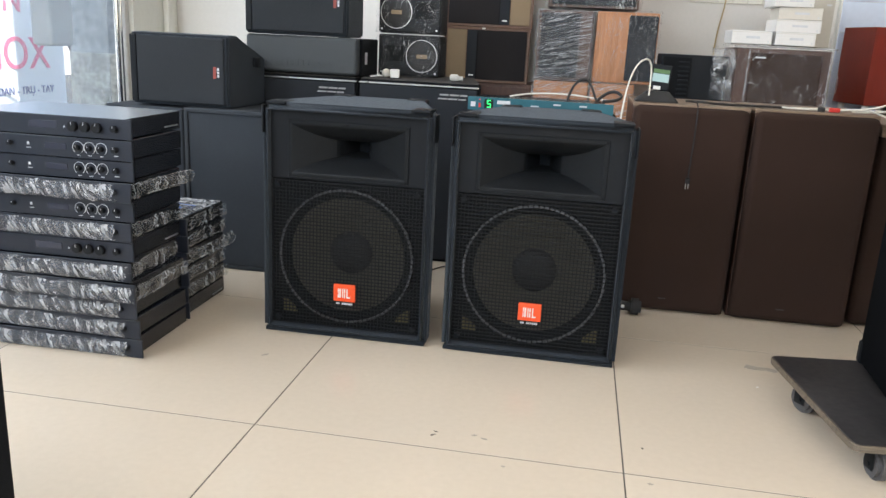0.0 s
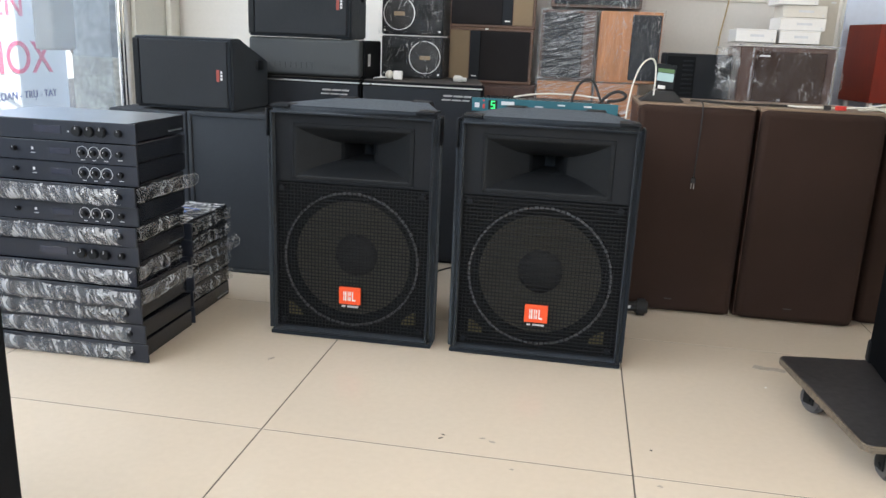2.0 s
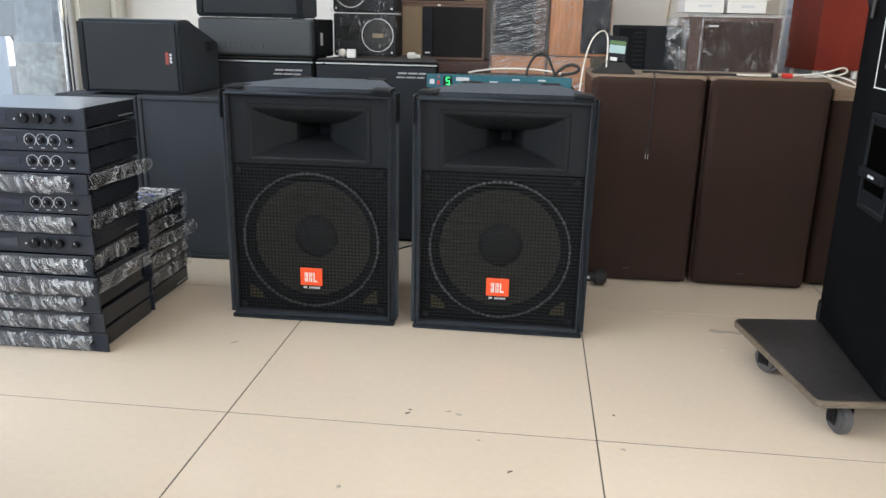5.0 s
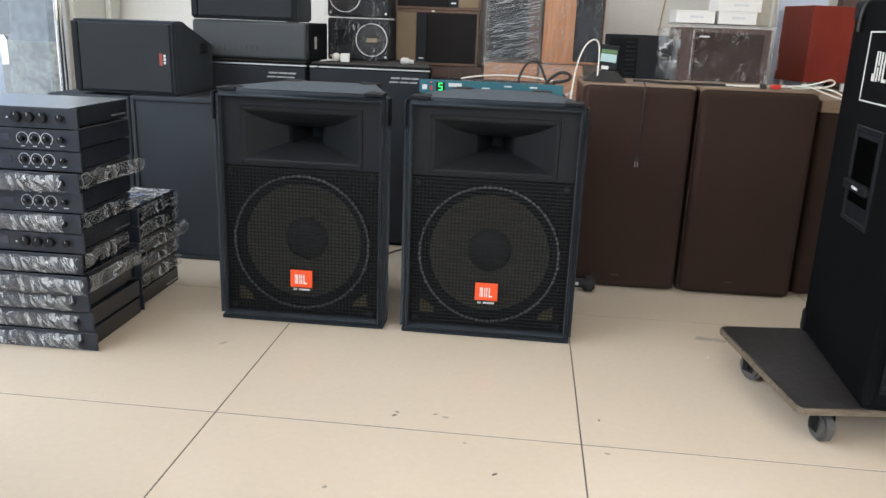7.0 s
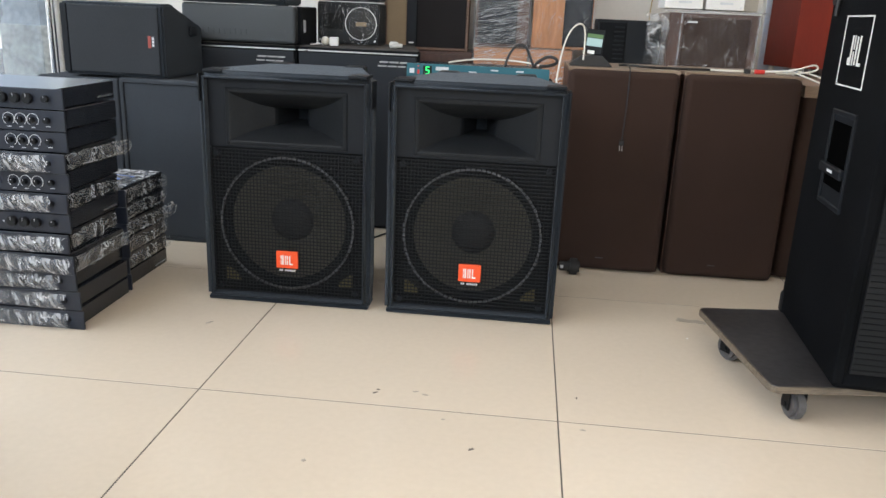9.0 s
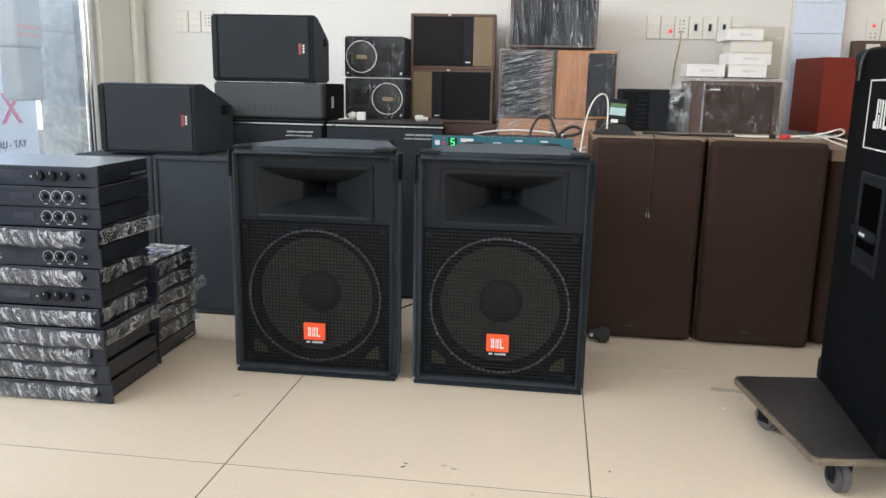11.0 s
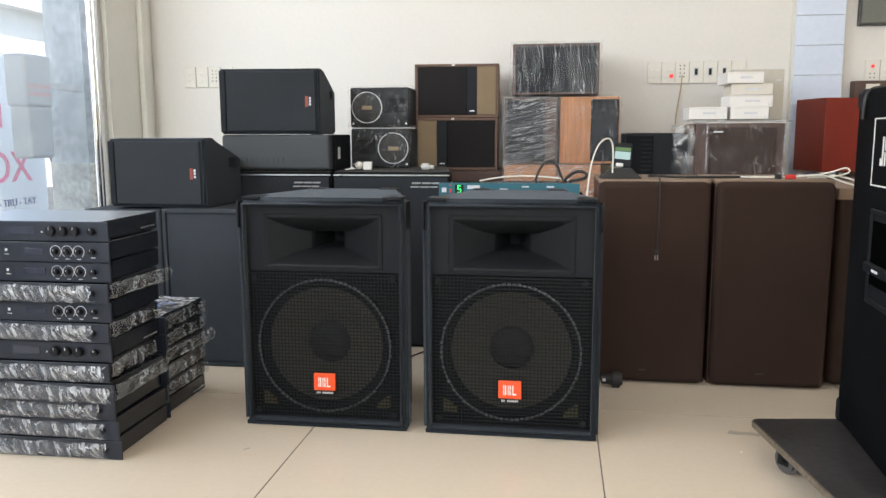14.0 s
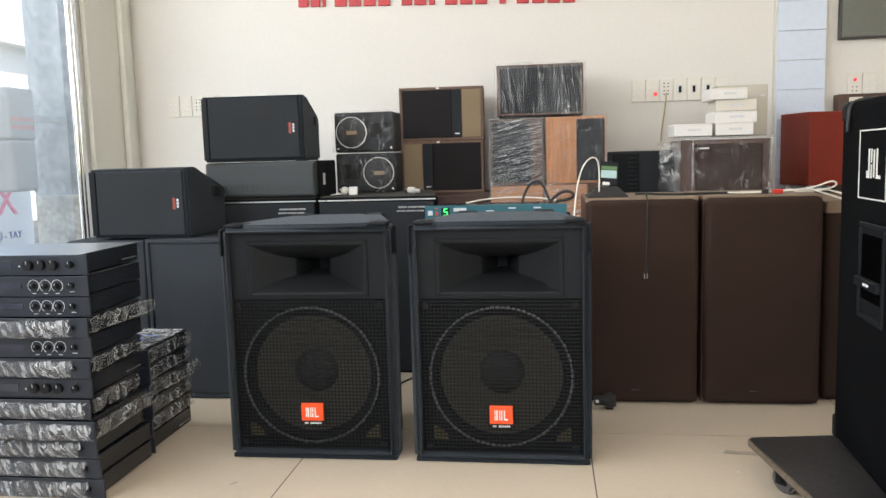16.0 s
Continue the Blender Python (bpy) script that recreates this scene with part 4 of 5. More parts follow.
def board_outline(x0, x1, y0, y1, r):
    pts = []
    for cx, cy, a0 in ((x1 - r, y1 - r, 0), (x0 + r, y1 - r, 90), (x0 + r, y0 + r, 180), (x1 - r, y0 + r, 270)):
        pts += [(cx + r * math.cos(radians(a0 + 15 * k)), cy + r * math.sin(radians(a0 + 15 * k))) for k in range(7)]
    return pts


bm = bmesh.new()
prism(bm, board_outline(0, BW, -0.028, BD, 0.017), 0.0785, 0.0935, "z", 0.002, 1)
part("board", bm, M_PLY, dolly, "plywood board with pale worn edges")
bm = bmesh.new()
prism(bm, board_outline(0.003, BW - 0.003, -0.025, BD - 0.003, 0.015), 0.093, 0.0955, "z", 0.0008, 1)
part("board_face", bm, M_BOARD, dolly, "dark smooth top face")
for x, y, turn in ((0.078, 0.014, 4), (0.052, 0.318, 28), (BW - 0.06, 0.045, -20), (BW - 0.06, BD - 0.06, 10)):
    bm = bmesh.new()
    add_box(bm, -0.03, 0.03, -0.026, 0.026, 0.0735, 0.0785, 0.001, 1)
    add_box(bm, -0.021, 0.021, -0.014, 0.014, 0.0685, 0.0735, 0.001, 1)
    caster = part("caster", bm, M_STEEL, dolly, "dark steel swivel caster")
    caster.matrix_basis = pose(x, y, 0, 0, 0, turn)
    for s in (-1, 1):
        boxed("fork", caster, M_STEEL, s * 0.0195 - 0.0015, s * 0.0195 + 0.0015, -0.014, 0.016, 0.024, 0.070, 0.001)
    round_part("wheel", caster, M_WHEEL, (-0.0155, 0, 0.034), "x", 0.034, 0.031, 32, bevel=0.008)
    round_part("axle", caster, M_STEEL, (-0.024, 0, 0.034), "x", 0.006, 0.048, 12)

# dark cabinet beside the camera
near = thing("black_cabinet", "plain dark grey cabinet side standing near the camera", "loudspeaker", pose(-0.105, -0.6, 0))
boxed("cabinet", near, M_CARPET_D, -0.45, 0.0, -0.45, 0.0, 0.0, 0.72, 0.006)

# ---- effects unit behind the stage speakers, on a plain black box ----
stand = thing("box_speaker", "plain black loudspeaker box half hidden behind the stage speakers", "loudspeaker", pose(0.29, 1.16, 0))
boxed("cabinet", stand, M_CARPET_D, 0.0, 0.48, 0.0, 0.24, 0.0, 0.618, 0.006)
fx = thing("effects_unit", "teal-fronted rack effects unit with a green lit digit", "effects unit", pose(0.512, 1.17, 0.6185))
boxed("chassis", fx, M_AMP_TOP, -0.215, 0.215, 0.006, 0.17, 0.002, 0.043, 0.001)
boxed("front_panel", fx, M_TEAL, -0.241, 0.241, 0.0, 0.006, 0.0, 0.0445, 0.001)
boxed("display", fx, M_PLATE_D, -0.185, -0.155, -0.001, 0.001, 0.008, 0.038, 0.0)
# the digit 5, in lit bars
for x0, x1, z0, z1 in ((-0.176, -0.163, 0.0325, 0.0355), (-0.176, -0.173, 0.0225, 0.0345), (-0.176, -0.163, 0.0215, 0.0245), (-0.166, -0.163, 0.0125, 0.0235), (-0.176, -0.163, 0.0105, 0.0135)):
    boxed("digit_bar", fx, M_LED_G, x0, x1, -0.0022, -0.0008, z0, z1, 0.0, "green lit bar")
boxed("lamp", fx, M_LED_R, -0.203, -0.199, -0.002, 0.001, 0.034, 0.038, 0.0)
boxed("button", fx, M_REDPL, -0.204, -0.197, -0.003, 0.001, 0.010, 0.024, 0.0005)
for x0, x1, z0, z1 in ((-0.231, -0.215, 0.012, 0.028), (-0.142, -0.098, 0.024, 0.036), (-0.03, -0.003, 0.022, 0.026), (0.045, 0.07, 0.030, 0.035), (0.13, 0.155, 0.030, 0.035), (-0.01, 0.016, 0.012, 0.016)):
    boxed("caption", fx, M_PRINT, x0, x1, -0.0012, 0.0005, z0, z1, 0.0, "pale printed bar")
for k in range(8):
    round_part("button", fx, M_PLATE_D, (0.0 + k * 0.026, -0.004, 0.018), "y", 0.004, 0.005, 10)
tagged(tube("white_lead", None, M_CABLE_W, [(0.40, 1.30, 0.663), (0.47, 1.33, 0.677), (0.56, 1.36, 0.679), (0.66, 1.34, 0.677), (0.74, 1.30, 0.665)], 0.003), "white lead lying over the effects unit", "cable")
tagged(tube("black_lead", None, M_CABLE_B, [(0.60, 1.31, 0.663), (0.61, 1.32, 0.707), (0.64, 1.33, 0.739), (0.675, 1.33, 0.732), (0.69, 1.32, 0.677), (0.70, 1.31, 0.663)], 0.0045), "black power lead looped behind the effects unit", "cable")
tagged(tube("black_lead", None, M_CABLE_B, [(0.70, 1.31, 0.663), (0.73, 1.32, 0.697), (0.77, 1.31, 0.702), (0.79, 1.29, 0.677), (0.75, 1.28, 0.667), (0.72, 1.29, 0.665)], 0.0055), "black power lead looped behind the effects unit", "cable")

# ---- speakers along the back wall ----
def small_boxes_support(x0, x1, y0, y1, h, material, label):
    t = thing("floor_cabinet", label, "cabinet", pose(x0, y0, 0))
    boxed("body", t, material, 0, x1 - x0, 0.006, y1 - y0, 0, h, 0.004)
    boxed("front_panel", t, material, 0.012, x1 - x0 - 0.012, 0.0, 0.007, 0.02, h - 0.014, 0.003)
    return t


def bookshelf_speaker(m, w, h, d, tan_left):
    t = thing("bookshelf_speaker", "teak bookshelf loudspeaker with black grille and a tan cloth panel", "loudspeaker", m, "teak bookshelf speakers")
    bm = bmesh.new()
    add_box(bm, 0, w, 0, d, 0, h, 0.003, 1)
    front = min(bm.faces, key=lambda f: f.calc_center_median().y - (0.1 if f.calc_area() > 0.03 else 0))
    bmesh.ops.inset_region(bm, faces=[front], thickness=0.010, depth=0.0)
    bmesh.ops.inset_region(bm, faces=[front], thickness=0.001, depth=-0.008)
    part("cabinet", bm, M_TEAK, t)
    tw = 0.087
    a, b = (0.014, 0.014 + tw) if tan_left else (w - 0.014 - tw, w - 0.014)
    c, e = (0.014 + tw + 0.003, w - 0.014) if tan_left else (0.014, w - 0.014 - tw - 0.003)
    boxed("side_grille", t, M_TAN, a, b, 0.001, 0.009, 0.013, h - 0.013, 0.002, "tan cloth panel")
    boxed("grille", t, M_BOOKCLOTH, c, e, 0.002, 0.009, 0.013, h - 0.013, 0.002, "black cloth grille")
    s = c + 0.045 if tan_left else e - 0.048
    n0, n1 = (c, s) if tan_left else (s, e)
    boxed("inner_grille", t, M_BLACKCLOTH, n0 + 0.001, n1 - 0.001, 0.0008, 0.0035, 0.014, h - 0.014, 0.001, "narrow blue-black cloth strip")
    boxed("divider", t, M_BAFFLE, s, s + 0.004, 0.0005, 0.004, 0.013, h - 0.013, 0.0)
    x = c + 0.012 if tan_left else e - 0.032
    boxed("nameplate", t, M_SILVER, x, x + 0.022, -0.0005, 0.003, 0.028, 0.033, 0.0, "small silver nameplate")
    boxed("sticker", t, M_WHITE, w * 0.44, w * 0.44 + 0.014, -0.0008, 0.001, h - 0.009, h - 0.002, 0.0, "small white sticker")
    return t


small_boxes_support(0.03, 0.42, 2.14, 2.45, 0.664, M_WALNUT, "dark walnut cabinet under the bookshelf speakers")
bookshelf_speaker(pose(0.014, 2.12, 0.6645, 0, 0, 3.6), 0.386, 0.242, 0.26, True)
bookshelf_speaker(pose(0.015, 2.12, 0.907, 0, 0, 3.8), 0.390, 0.244, 0.26, False)


def film_karaoke_speaker(m, ring_left, seed):
    w, h, d = 0.254, 0.165, 0.17
    t = thing("karaoke_speaker", "black wall loudspeaker with a silver ring, wrapped in clear film", "loudspeaker", m, "film-wrapped karaoke speakers")
    bm = bmesh.new()
    add_box(bm, 0, w, 0, d, 0, h, 0.010, 3)
    part("cabinet", bm, M_PLASTIC, t)
    cx = 0.073 if ring_left else w - 0.072
    bm = bmesh.new()
    ring_arc(bm, cx, h / 2, -0.006, 0.001, 0.0625, 0.0645, 0, 360, 44)
    part("ring", bm, M_SILVER, t, "silver ring")
    bm = bmesh.new()
    lathe_y(bm, [(0.062, 0.0), (0.05, -0.004), (0.02, -0.007), (0, -0.0075)], 36, cx, h / 2)
    part("cone", bm, M_CAP, t, smooth=True)
    boxed("mark", t, M_TAN, cx - 0.02, cx + 0.024, -0.0095, -0.006, h / 2 - 0.009, h / 2 + 0.007, 0.001, "plain gold bar")
    hx = w - 0.105 if ring_left else 0.022
    boxed("horn", t, M_BAFFLE, hx, hx + 0.085, -0.003, 0.002, h * 0.35, h * 0.74, 0.004)
    for x in (0.014, w - 0.014):
        round_part("bolt", t, M_SILVER, (x, -0.003, 0.016), "y", 0.004, 0.004, 10)
    film_box("film", t, M_FILM_T, -0.004, w + 0.004, -0.013, d * 0.8, 0.001, h + 0.003, 40, 0.007, seed, "clear wrapping film", 16, "b")
    return t


film_karaoke_speaker(pose(-0.188, 1.72, 0.6905), False, 3)
film_karaoke_speaker(pose(-0.190, 1.725, 0.8595), True, 4)


def wrapped_tower(m, w, h, d, front_mat, side_mat, seed, film, label, split=None):
    t = thing("wrapped_speaker", label, "loudspeaker", m, "film-wrapped speakers")
    boxed("cabinet", t, side_mat, 0, w, 0.004, d, 0, h, 0.004)
    if split:
        boxed("grille", t, front_mat, split[0], split[1], -0.006, 0.006, 0.012, h - 0.012, 0.005)
    film_box("film", t, film, -0.006, w + 0.006, -0.014, d, 0.0, h + 0.004, 26, 0.008, seed, "clear wrapping film", 11, "b")
    return t


# wooden towers carrying them
for x0, x1, s in ((0.432, 0.672, 11), (0.682, 0.87, 12)):
    wrapped_tower(pose(x0, 2.09, 0), x1 - x0, 0.692, 0.30, M_OAK_H, M_OAK_H, s, M_FILM_H, "orange oak loudspeaker wrapped in clear film, under another speaker")
wrapped_tower(pose(0.434, 2.085, 0.697), 0.236, 0.296, 0.30, M_BLACKCLOTH, M_WALNUT, 5, M_FILM_H, "dark loudspeaker tightly wound in clear film", (0.012, 0.182))
oak = wrapped_tower(pose(0.684, 2.085, 0.697), 0.262, 0.298, 0.30, M_BLACKCLOTH, M_OAK, 6, M_FILM_T, "orange oak loudspeaker with a black front, wrapped in clear film", (0.136, 0.258))
wrapped_tower(pose(0.468, 2.09, 1.0045), 0.385, 0.226, 0.26, M_BLACKCLOTH, M_WALNUT, 8, M_FILM_V, "dark bookshelf loudspeaker under loosely draped clear film", (0.016, 0.372))

# ---- low bench behind the brown speakers with things on it ----
bench = thing("low_bench", "plain dark wooden bench behind the brown speakers", "bench", pose(0.90, 1.66, 0))
boxed("top", bench, M_WALNUT_TOP, 0, 1.75, 0, 0.83, 0.605, 0.6245, 0.003)
for x in (0.04, 1.66):
    for y in (0.04, 0.70):
        boxed("leg", bench, M_WALNUT, x, x + 0.05, y, y + 0.05, 0, 0.605, 0.003)
boxed("apron", bench, M_WALNUT, 0.03, 1.72, 0.02, 0.04, 0.545, 0.605, 0.003)
BZ = 0.625
blk = thing("compact_speaker", "small black loudspeaker with a ribbed front", "loudspeaker", pose(0.955, 1.90, BZ))
boxed("cabinet", blk, M_PLASTIC, 0, 0.262, 0.0, 0.2, 0, 0.208, 0.006)
boxed("front", blk, M_BAFFLE, 0.006, 0.118, -0.006, 0.002, 0.008, 0.198, 0.003)
for k in range(9):
    boxed("rib", blk, M_PLASTIC, 0.07, 0.112, -0.010, -0.004, 0.03 + k * 0.018, 0.037 + k * 0.018, 0.001, seg=1)
ws = thing("wrapped_bookshelf", "dark walnut loudspeaker loosely wrapped in shiny clear film", "loudspeaker", pose(1.235, 1.86, BZ, 0, 0, -2))
boxed("cabinet", ws, M_WALNUT, 0, 0.355, 0.0, 0.38, 0, 0.246, 0.004)
boxed("grille", ws, M_FABRIC, 0.058, 0.320, -0.010, 0.004, 0.012, 0.228, 0.005, "dark brown cloth grille")
boxed("nameplate", ws, M_SILVER, 0.072, 0.110, -0.012, -0.009, 0.208, 0.214, 0.0005)
film_box("film", ws, M_FILM_T, -0.02, 0.370, -0.024, 0.38, 0.0, 0.254, 28, 0.014, 9, "clear wrapping film", 12, "b")
tube("film_fold", ws, M_FILM_EDGE, [(0.044, -0.026, 0.004), (0.046, -0.030, 0.09), (0.042, -0.028, 0.17), (0.046, -0.026, 0.246)], 0.0035, "bright gathered fold of film")
tube("film_fold", ws, M_FILM_EDGE, [(0.345, -0.026, 0.004), (0.341, -0.029, 0.11), (0.346, -0.026, 0.246)], 0.003, "bright gathered fold of film")
tube("film_fold", ws, M_FILM_EDGE, [(-0.015, -0.026, 0.250), (0.12, -0.028, 0.254), (0.25, -0.027, 0.251), (0.365, -0.026, 0.253)], 0.0026, "bright gathered fold of film")
film_box("film_tail", ws, M_FILM_S, -0.075, -0.01, -0.02, 0.10, 0.04, 0.22, 22, 0.02, 15, "loose gathered end of film", 16, "b")


def carton(x, y, z, w, h, d, rot=0.0, pale=True):
    t = thing("carton", "small white carton with a grey printed label", "box", pose(x, y, z, 0, 0, rot), "white cartons")
    boxed("box", t, M_CARD if pale else M_CARD_SIDE, 0, w, 0, d, 0, h, 0.0015, seg=1)
    boxed("lid_seam", t, M_CARD_SIDE, 0.0, w, -0.0006, 0.001, h - 0.006, h - 0.0045, 0.0)
    boxed("mark", t, M_PRINT, w * 0.36, w * 0.70, -0.0008, 0.001, h * 0.42, h * 0.60, 0.0, "grey printed bar")
    boxed("mark", t, M_PRINT, w * 0.90, w * 0.93, -0.0008, 0.001, h * 0.15, h * 0.26, 0.0)
    return t


CZ = BZ + 0.262
carton(1.215, 1.90, CZ, 0.153, 0.050, 0.17)
carton(1.381, 1.90, CZ, 0.150, 0.050, 0.17)
carton(1.376, 1.90, CZ + 0.0505, 0.170, 0.048, 0.17, 1.5)
carton(1.380, 1.90, CZ + 0.099, 0.162, 0.046, 0.17, -1.0, False)
carton(1.358, 1.885, CZ + 0.1455, 0.145, 0.046, 0.17, 2.0)
cream = thing("cream_box", "plain cream cardboard box behind the white cartons", "box", pose(1.42, 2.08, CZ))
boxed("box", cream, M_CARD_OLD, 0, 0.212, 0, 0.12, 0, 0.215, 0.002)
boxed("mark", cream, M_PRINT, 0.18, 0.20, -0.0008, 0.001, 0.165, 0.172, 0.0)

red = thing("red_speaker", "glossy red mahogany loudspeaker cabinet on small white feet", "loudspeaker", pose(1.822, 2.13, BZ, 0, 0, 14))
boxed("cabinet", red, M_RED, 0.0, 0.245, 0.0, 0.235, 0.036, 0.357, 0.003)
round_part("badge", red, M_SILVER, (0.225, -0.003, 0.322), "y", 0.007, 0.004, 16)
for x in (0.012, 0.195):
    for y in (0.012, 0.19):
        round_part("foot", red, M_CARD, (x + 0.012, y + 0.012, 0), "z", 0.013, 0.036, 16)
dk = thing("dark_box", "dark wooden box with a pale label behind the tower speaker", "box", pose(2.035, 2.425, BZ))
boxed("body", dk, M_WALNUT, 0, 0.24, 0, 0.06, 0, 0.445, 0.003)
boxed("label_plate", dk, M_CARD_SIDE, 0.05, 0.11, -0.001, 0.001, 0.40, 0.43, 0.0)

# ---- phone on a small black stand, and leads ----
ph = thing("phone_stand", "black pyramid stand holding a phone with a lit screen", "phone stand", pose(0.878, 1.21, 0.6805))
bm = bmesh.new()
v = [bm.verts.new(p) for p in ((-0.062, -0.05, 0), (0.080, -0.05, 0), (0.080, 0.05, 0), (-0.062, 0.05, 0), (-0.02, -0.018, 0.034), (0.046, -0.018, 0.034), (0.046, 0.018, 0.034), (-0.02, 0.018, 0.034))]
for f in ((3, 2, 1, 0), (4, 5, 6, 7), (0, 1, 5, 4), (1, 2, 6, 5), (2, 3, 7, 6), (3, 0, 4, 7)):
    bm.faces.new([v[i] for i in f])
bmesh.ops.bevel(bm, geom=list(bm.edges), offset=0.003, segments=2, affect="EDGES")
part("base", bm, M_RUBBER, ph, "dark pyramid base")
phone = boxed("phone", ph, M_PLASTIC, -0.020, 0.042, -0.006, 0.006, 0.036, 0.118, 0.003, "phone standing upright")
phone.matrix_basis = pose(0.0, 0.0, 0.002, -10, 5, 0)
boxed("screen", phone, M_SCREEN, -0.015, 0.037, -0.0072, -0.0055, 0.062, 0.088, 0.0, "pale lit screen")
boxed("screen", phone, M_SCREEN_G, -0.015, 0.037, -0.0072, -0.0055, 0.090, 0.102, 0.0, "green lit screen strip")
boxed("plug", phone, M_WHITE, -0.008, 0.016, -0.009, 0.004, 0.036, 0.048, 0.002, "white charging plug")
tagged(tube("white_lead", None, M_CABLE_W, [(0.86, 1.17, 0.70), (0.862, 1.175, 0.76), (0.860, 1.18, 0.805), (0.84, 1.16, 0.820), (0.806, 1.14, 0.795), (0.785, 1.12, 0.725), (0.775, 1.085, 0.64), (0.77, 1.07, 0.56), (0.77, 1.06, 0.46)], 0.0026), "white charging lead arching over the phone", "cable")
tagged(tube("black_lead", None, M_CABLE_B, [(0.985, 1.22, 0.687), (1.02, 1.17, 0.690), (1.03, 1.14, 0.690), (1.10, 1.15, 0.686), (1.20, 1.17, 0.687), (1.30, 1.18, 0.687)], 0.004), "black lead lying on the brown speakers", "cable")
hang = thing("hanging_lead", "thin dark lead with a plug hanging down the brown cloth front", "cable")
tube("lead", hang, M_RUBBER, [(1.005, 1.16, 0.690), (1.006, 1.10, 0.690), (1.006, 1.077, 0.68), (1.006, 1.075, 0.60), (1.004, 1.077, 0.50), (1.002, 1.078, 0.452)], 0.0022)
boxed("plug", hang, M_RUBBER, 0.995, 1.009, 1.072, 1.083, 0.437, 0.456, 0.003)
for x in (0.997, 1.005):
    boxed("pin", hang, M_METER, x - 0.0004, x + 0.0014, 1.076, 1.079, 0.420, 0.437, 0.0)
wl = thing("white_extension_lead", "tangled white lead with a red connector lying on the brown speakers", "cable")
tube("lead", wl, M_CABLE_W, [(1.27, 1.18, 0.688), (1.31, 1.14, 0.688), (1.37, 1.14, 0.688), (1.42, 1.17, 0.690), (1.49, 1.16, 0.692), (1.53, 1.13, 0.702), (1.56, 1.12, 0.715), (1.585, 1.13, 0.722), (1.60, 1.13, 0.708), (1.57, 1.12, 0.696), (1.53, 1.12, 0.690), (1.47, 1.14, 0.688)], 0.003)
tube("lead", wl, M_CABLE_W, [(1.30, 1.16, 0.688), (1.36, 1.19, 0.688), (1.44, 1.13, 0.689), (1.50, 1.11, 0.702), (1.54, 1.10, 0.686), (1.58, 1.09, 0.672), (1.61, 1.085, 0.662), (1.62, 1.10, 0.672), (1.59, 1.12, 0.690), (1.54, 1.15, 0.696)], 0.003)
boxed("connector", wl, M_REDPL, 1.405, 1.437, 1.135, 1.150, 0.683, 0.697, 0.003, "red connector")
boxed("connector", wl, M_RUBBER, 1.372, 1.392, 1.135, 1.150, 0.683, 0.697, 0.003, "dark connector")
# dark plug on the floor and a lead between the stage speakers
pl = thing("speaker_plug", "round black speaker plug lying on the floor", "plug", pose(0.872, 1.03, 0))
round_part("body", pl, M_RUBBER, (-0.04, 0, 0.027), "x", 0.016, 0.035, 20, bevel=0.003)
round_part("cap", pl, M_RUBBER, (-0.012, 0, 0.0275), "x", 0.0275, 0.04, 24, bevel=0.008)
boxed("mark", pl, M_PRINT, -0.036, -0.026, -0.0175, -0.015, 0.024, 0.034, 0.0005)
tagged(tube("black_lead", None, M_CABLE_B, [(0.07, 1.02, 0.003), (0.11, 1.18, 0.003), (0.144, 1.283, 0.003), (0.178, 1.375, 0.003), (0.24, 1.405, 0.003), (0.40, 1.405, 0.003)], 0.0026), "thin dark lead on the floor between the speakers", "cable")

# small things on the trimmed speaker
ad = thing("power_adapter", "small white cube power adapter", "adapter", pose(-0.075, 1.55, 0.6905, 0, 0, 8))
boxed("body", ad, M_CARD, -0.017, 0.017, -0.015, 0.015, 0, 0.032, 0.003)
bl = thing("ball", "small cream plastic ball lying on a speaker", "ball", pose(-0.112, 1.56, 0.6905))
bm = bmesh.new()
bmesh.ops.create_uvsphere(bm, u_segments=24, v_segments=16, radius=0.0165, matrix=Matrix.Translation((0, 0, 0.0165)))
part("shell", bm, M_CARD_SIDE, bl, smooth=True)
gc = thing("grey_plug", "small grey plug lying on its side", "plug", pose(0.165, 1.55, 0.6905))
round_part("body", gc, M_METER, (-0.022, 0, 0.013), "x", 0.013, 0.034, 18, bevel=0.004)
round_part("neck", gc, M_METER, (0.010, 0, 0.011), "x", 0.008, 0.018, 14)

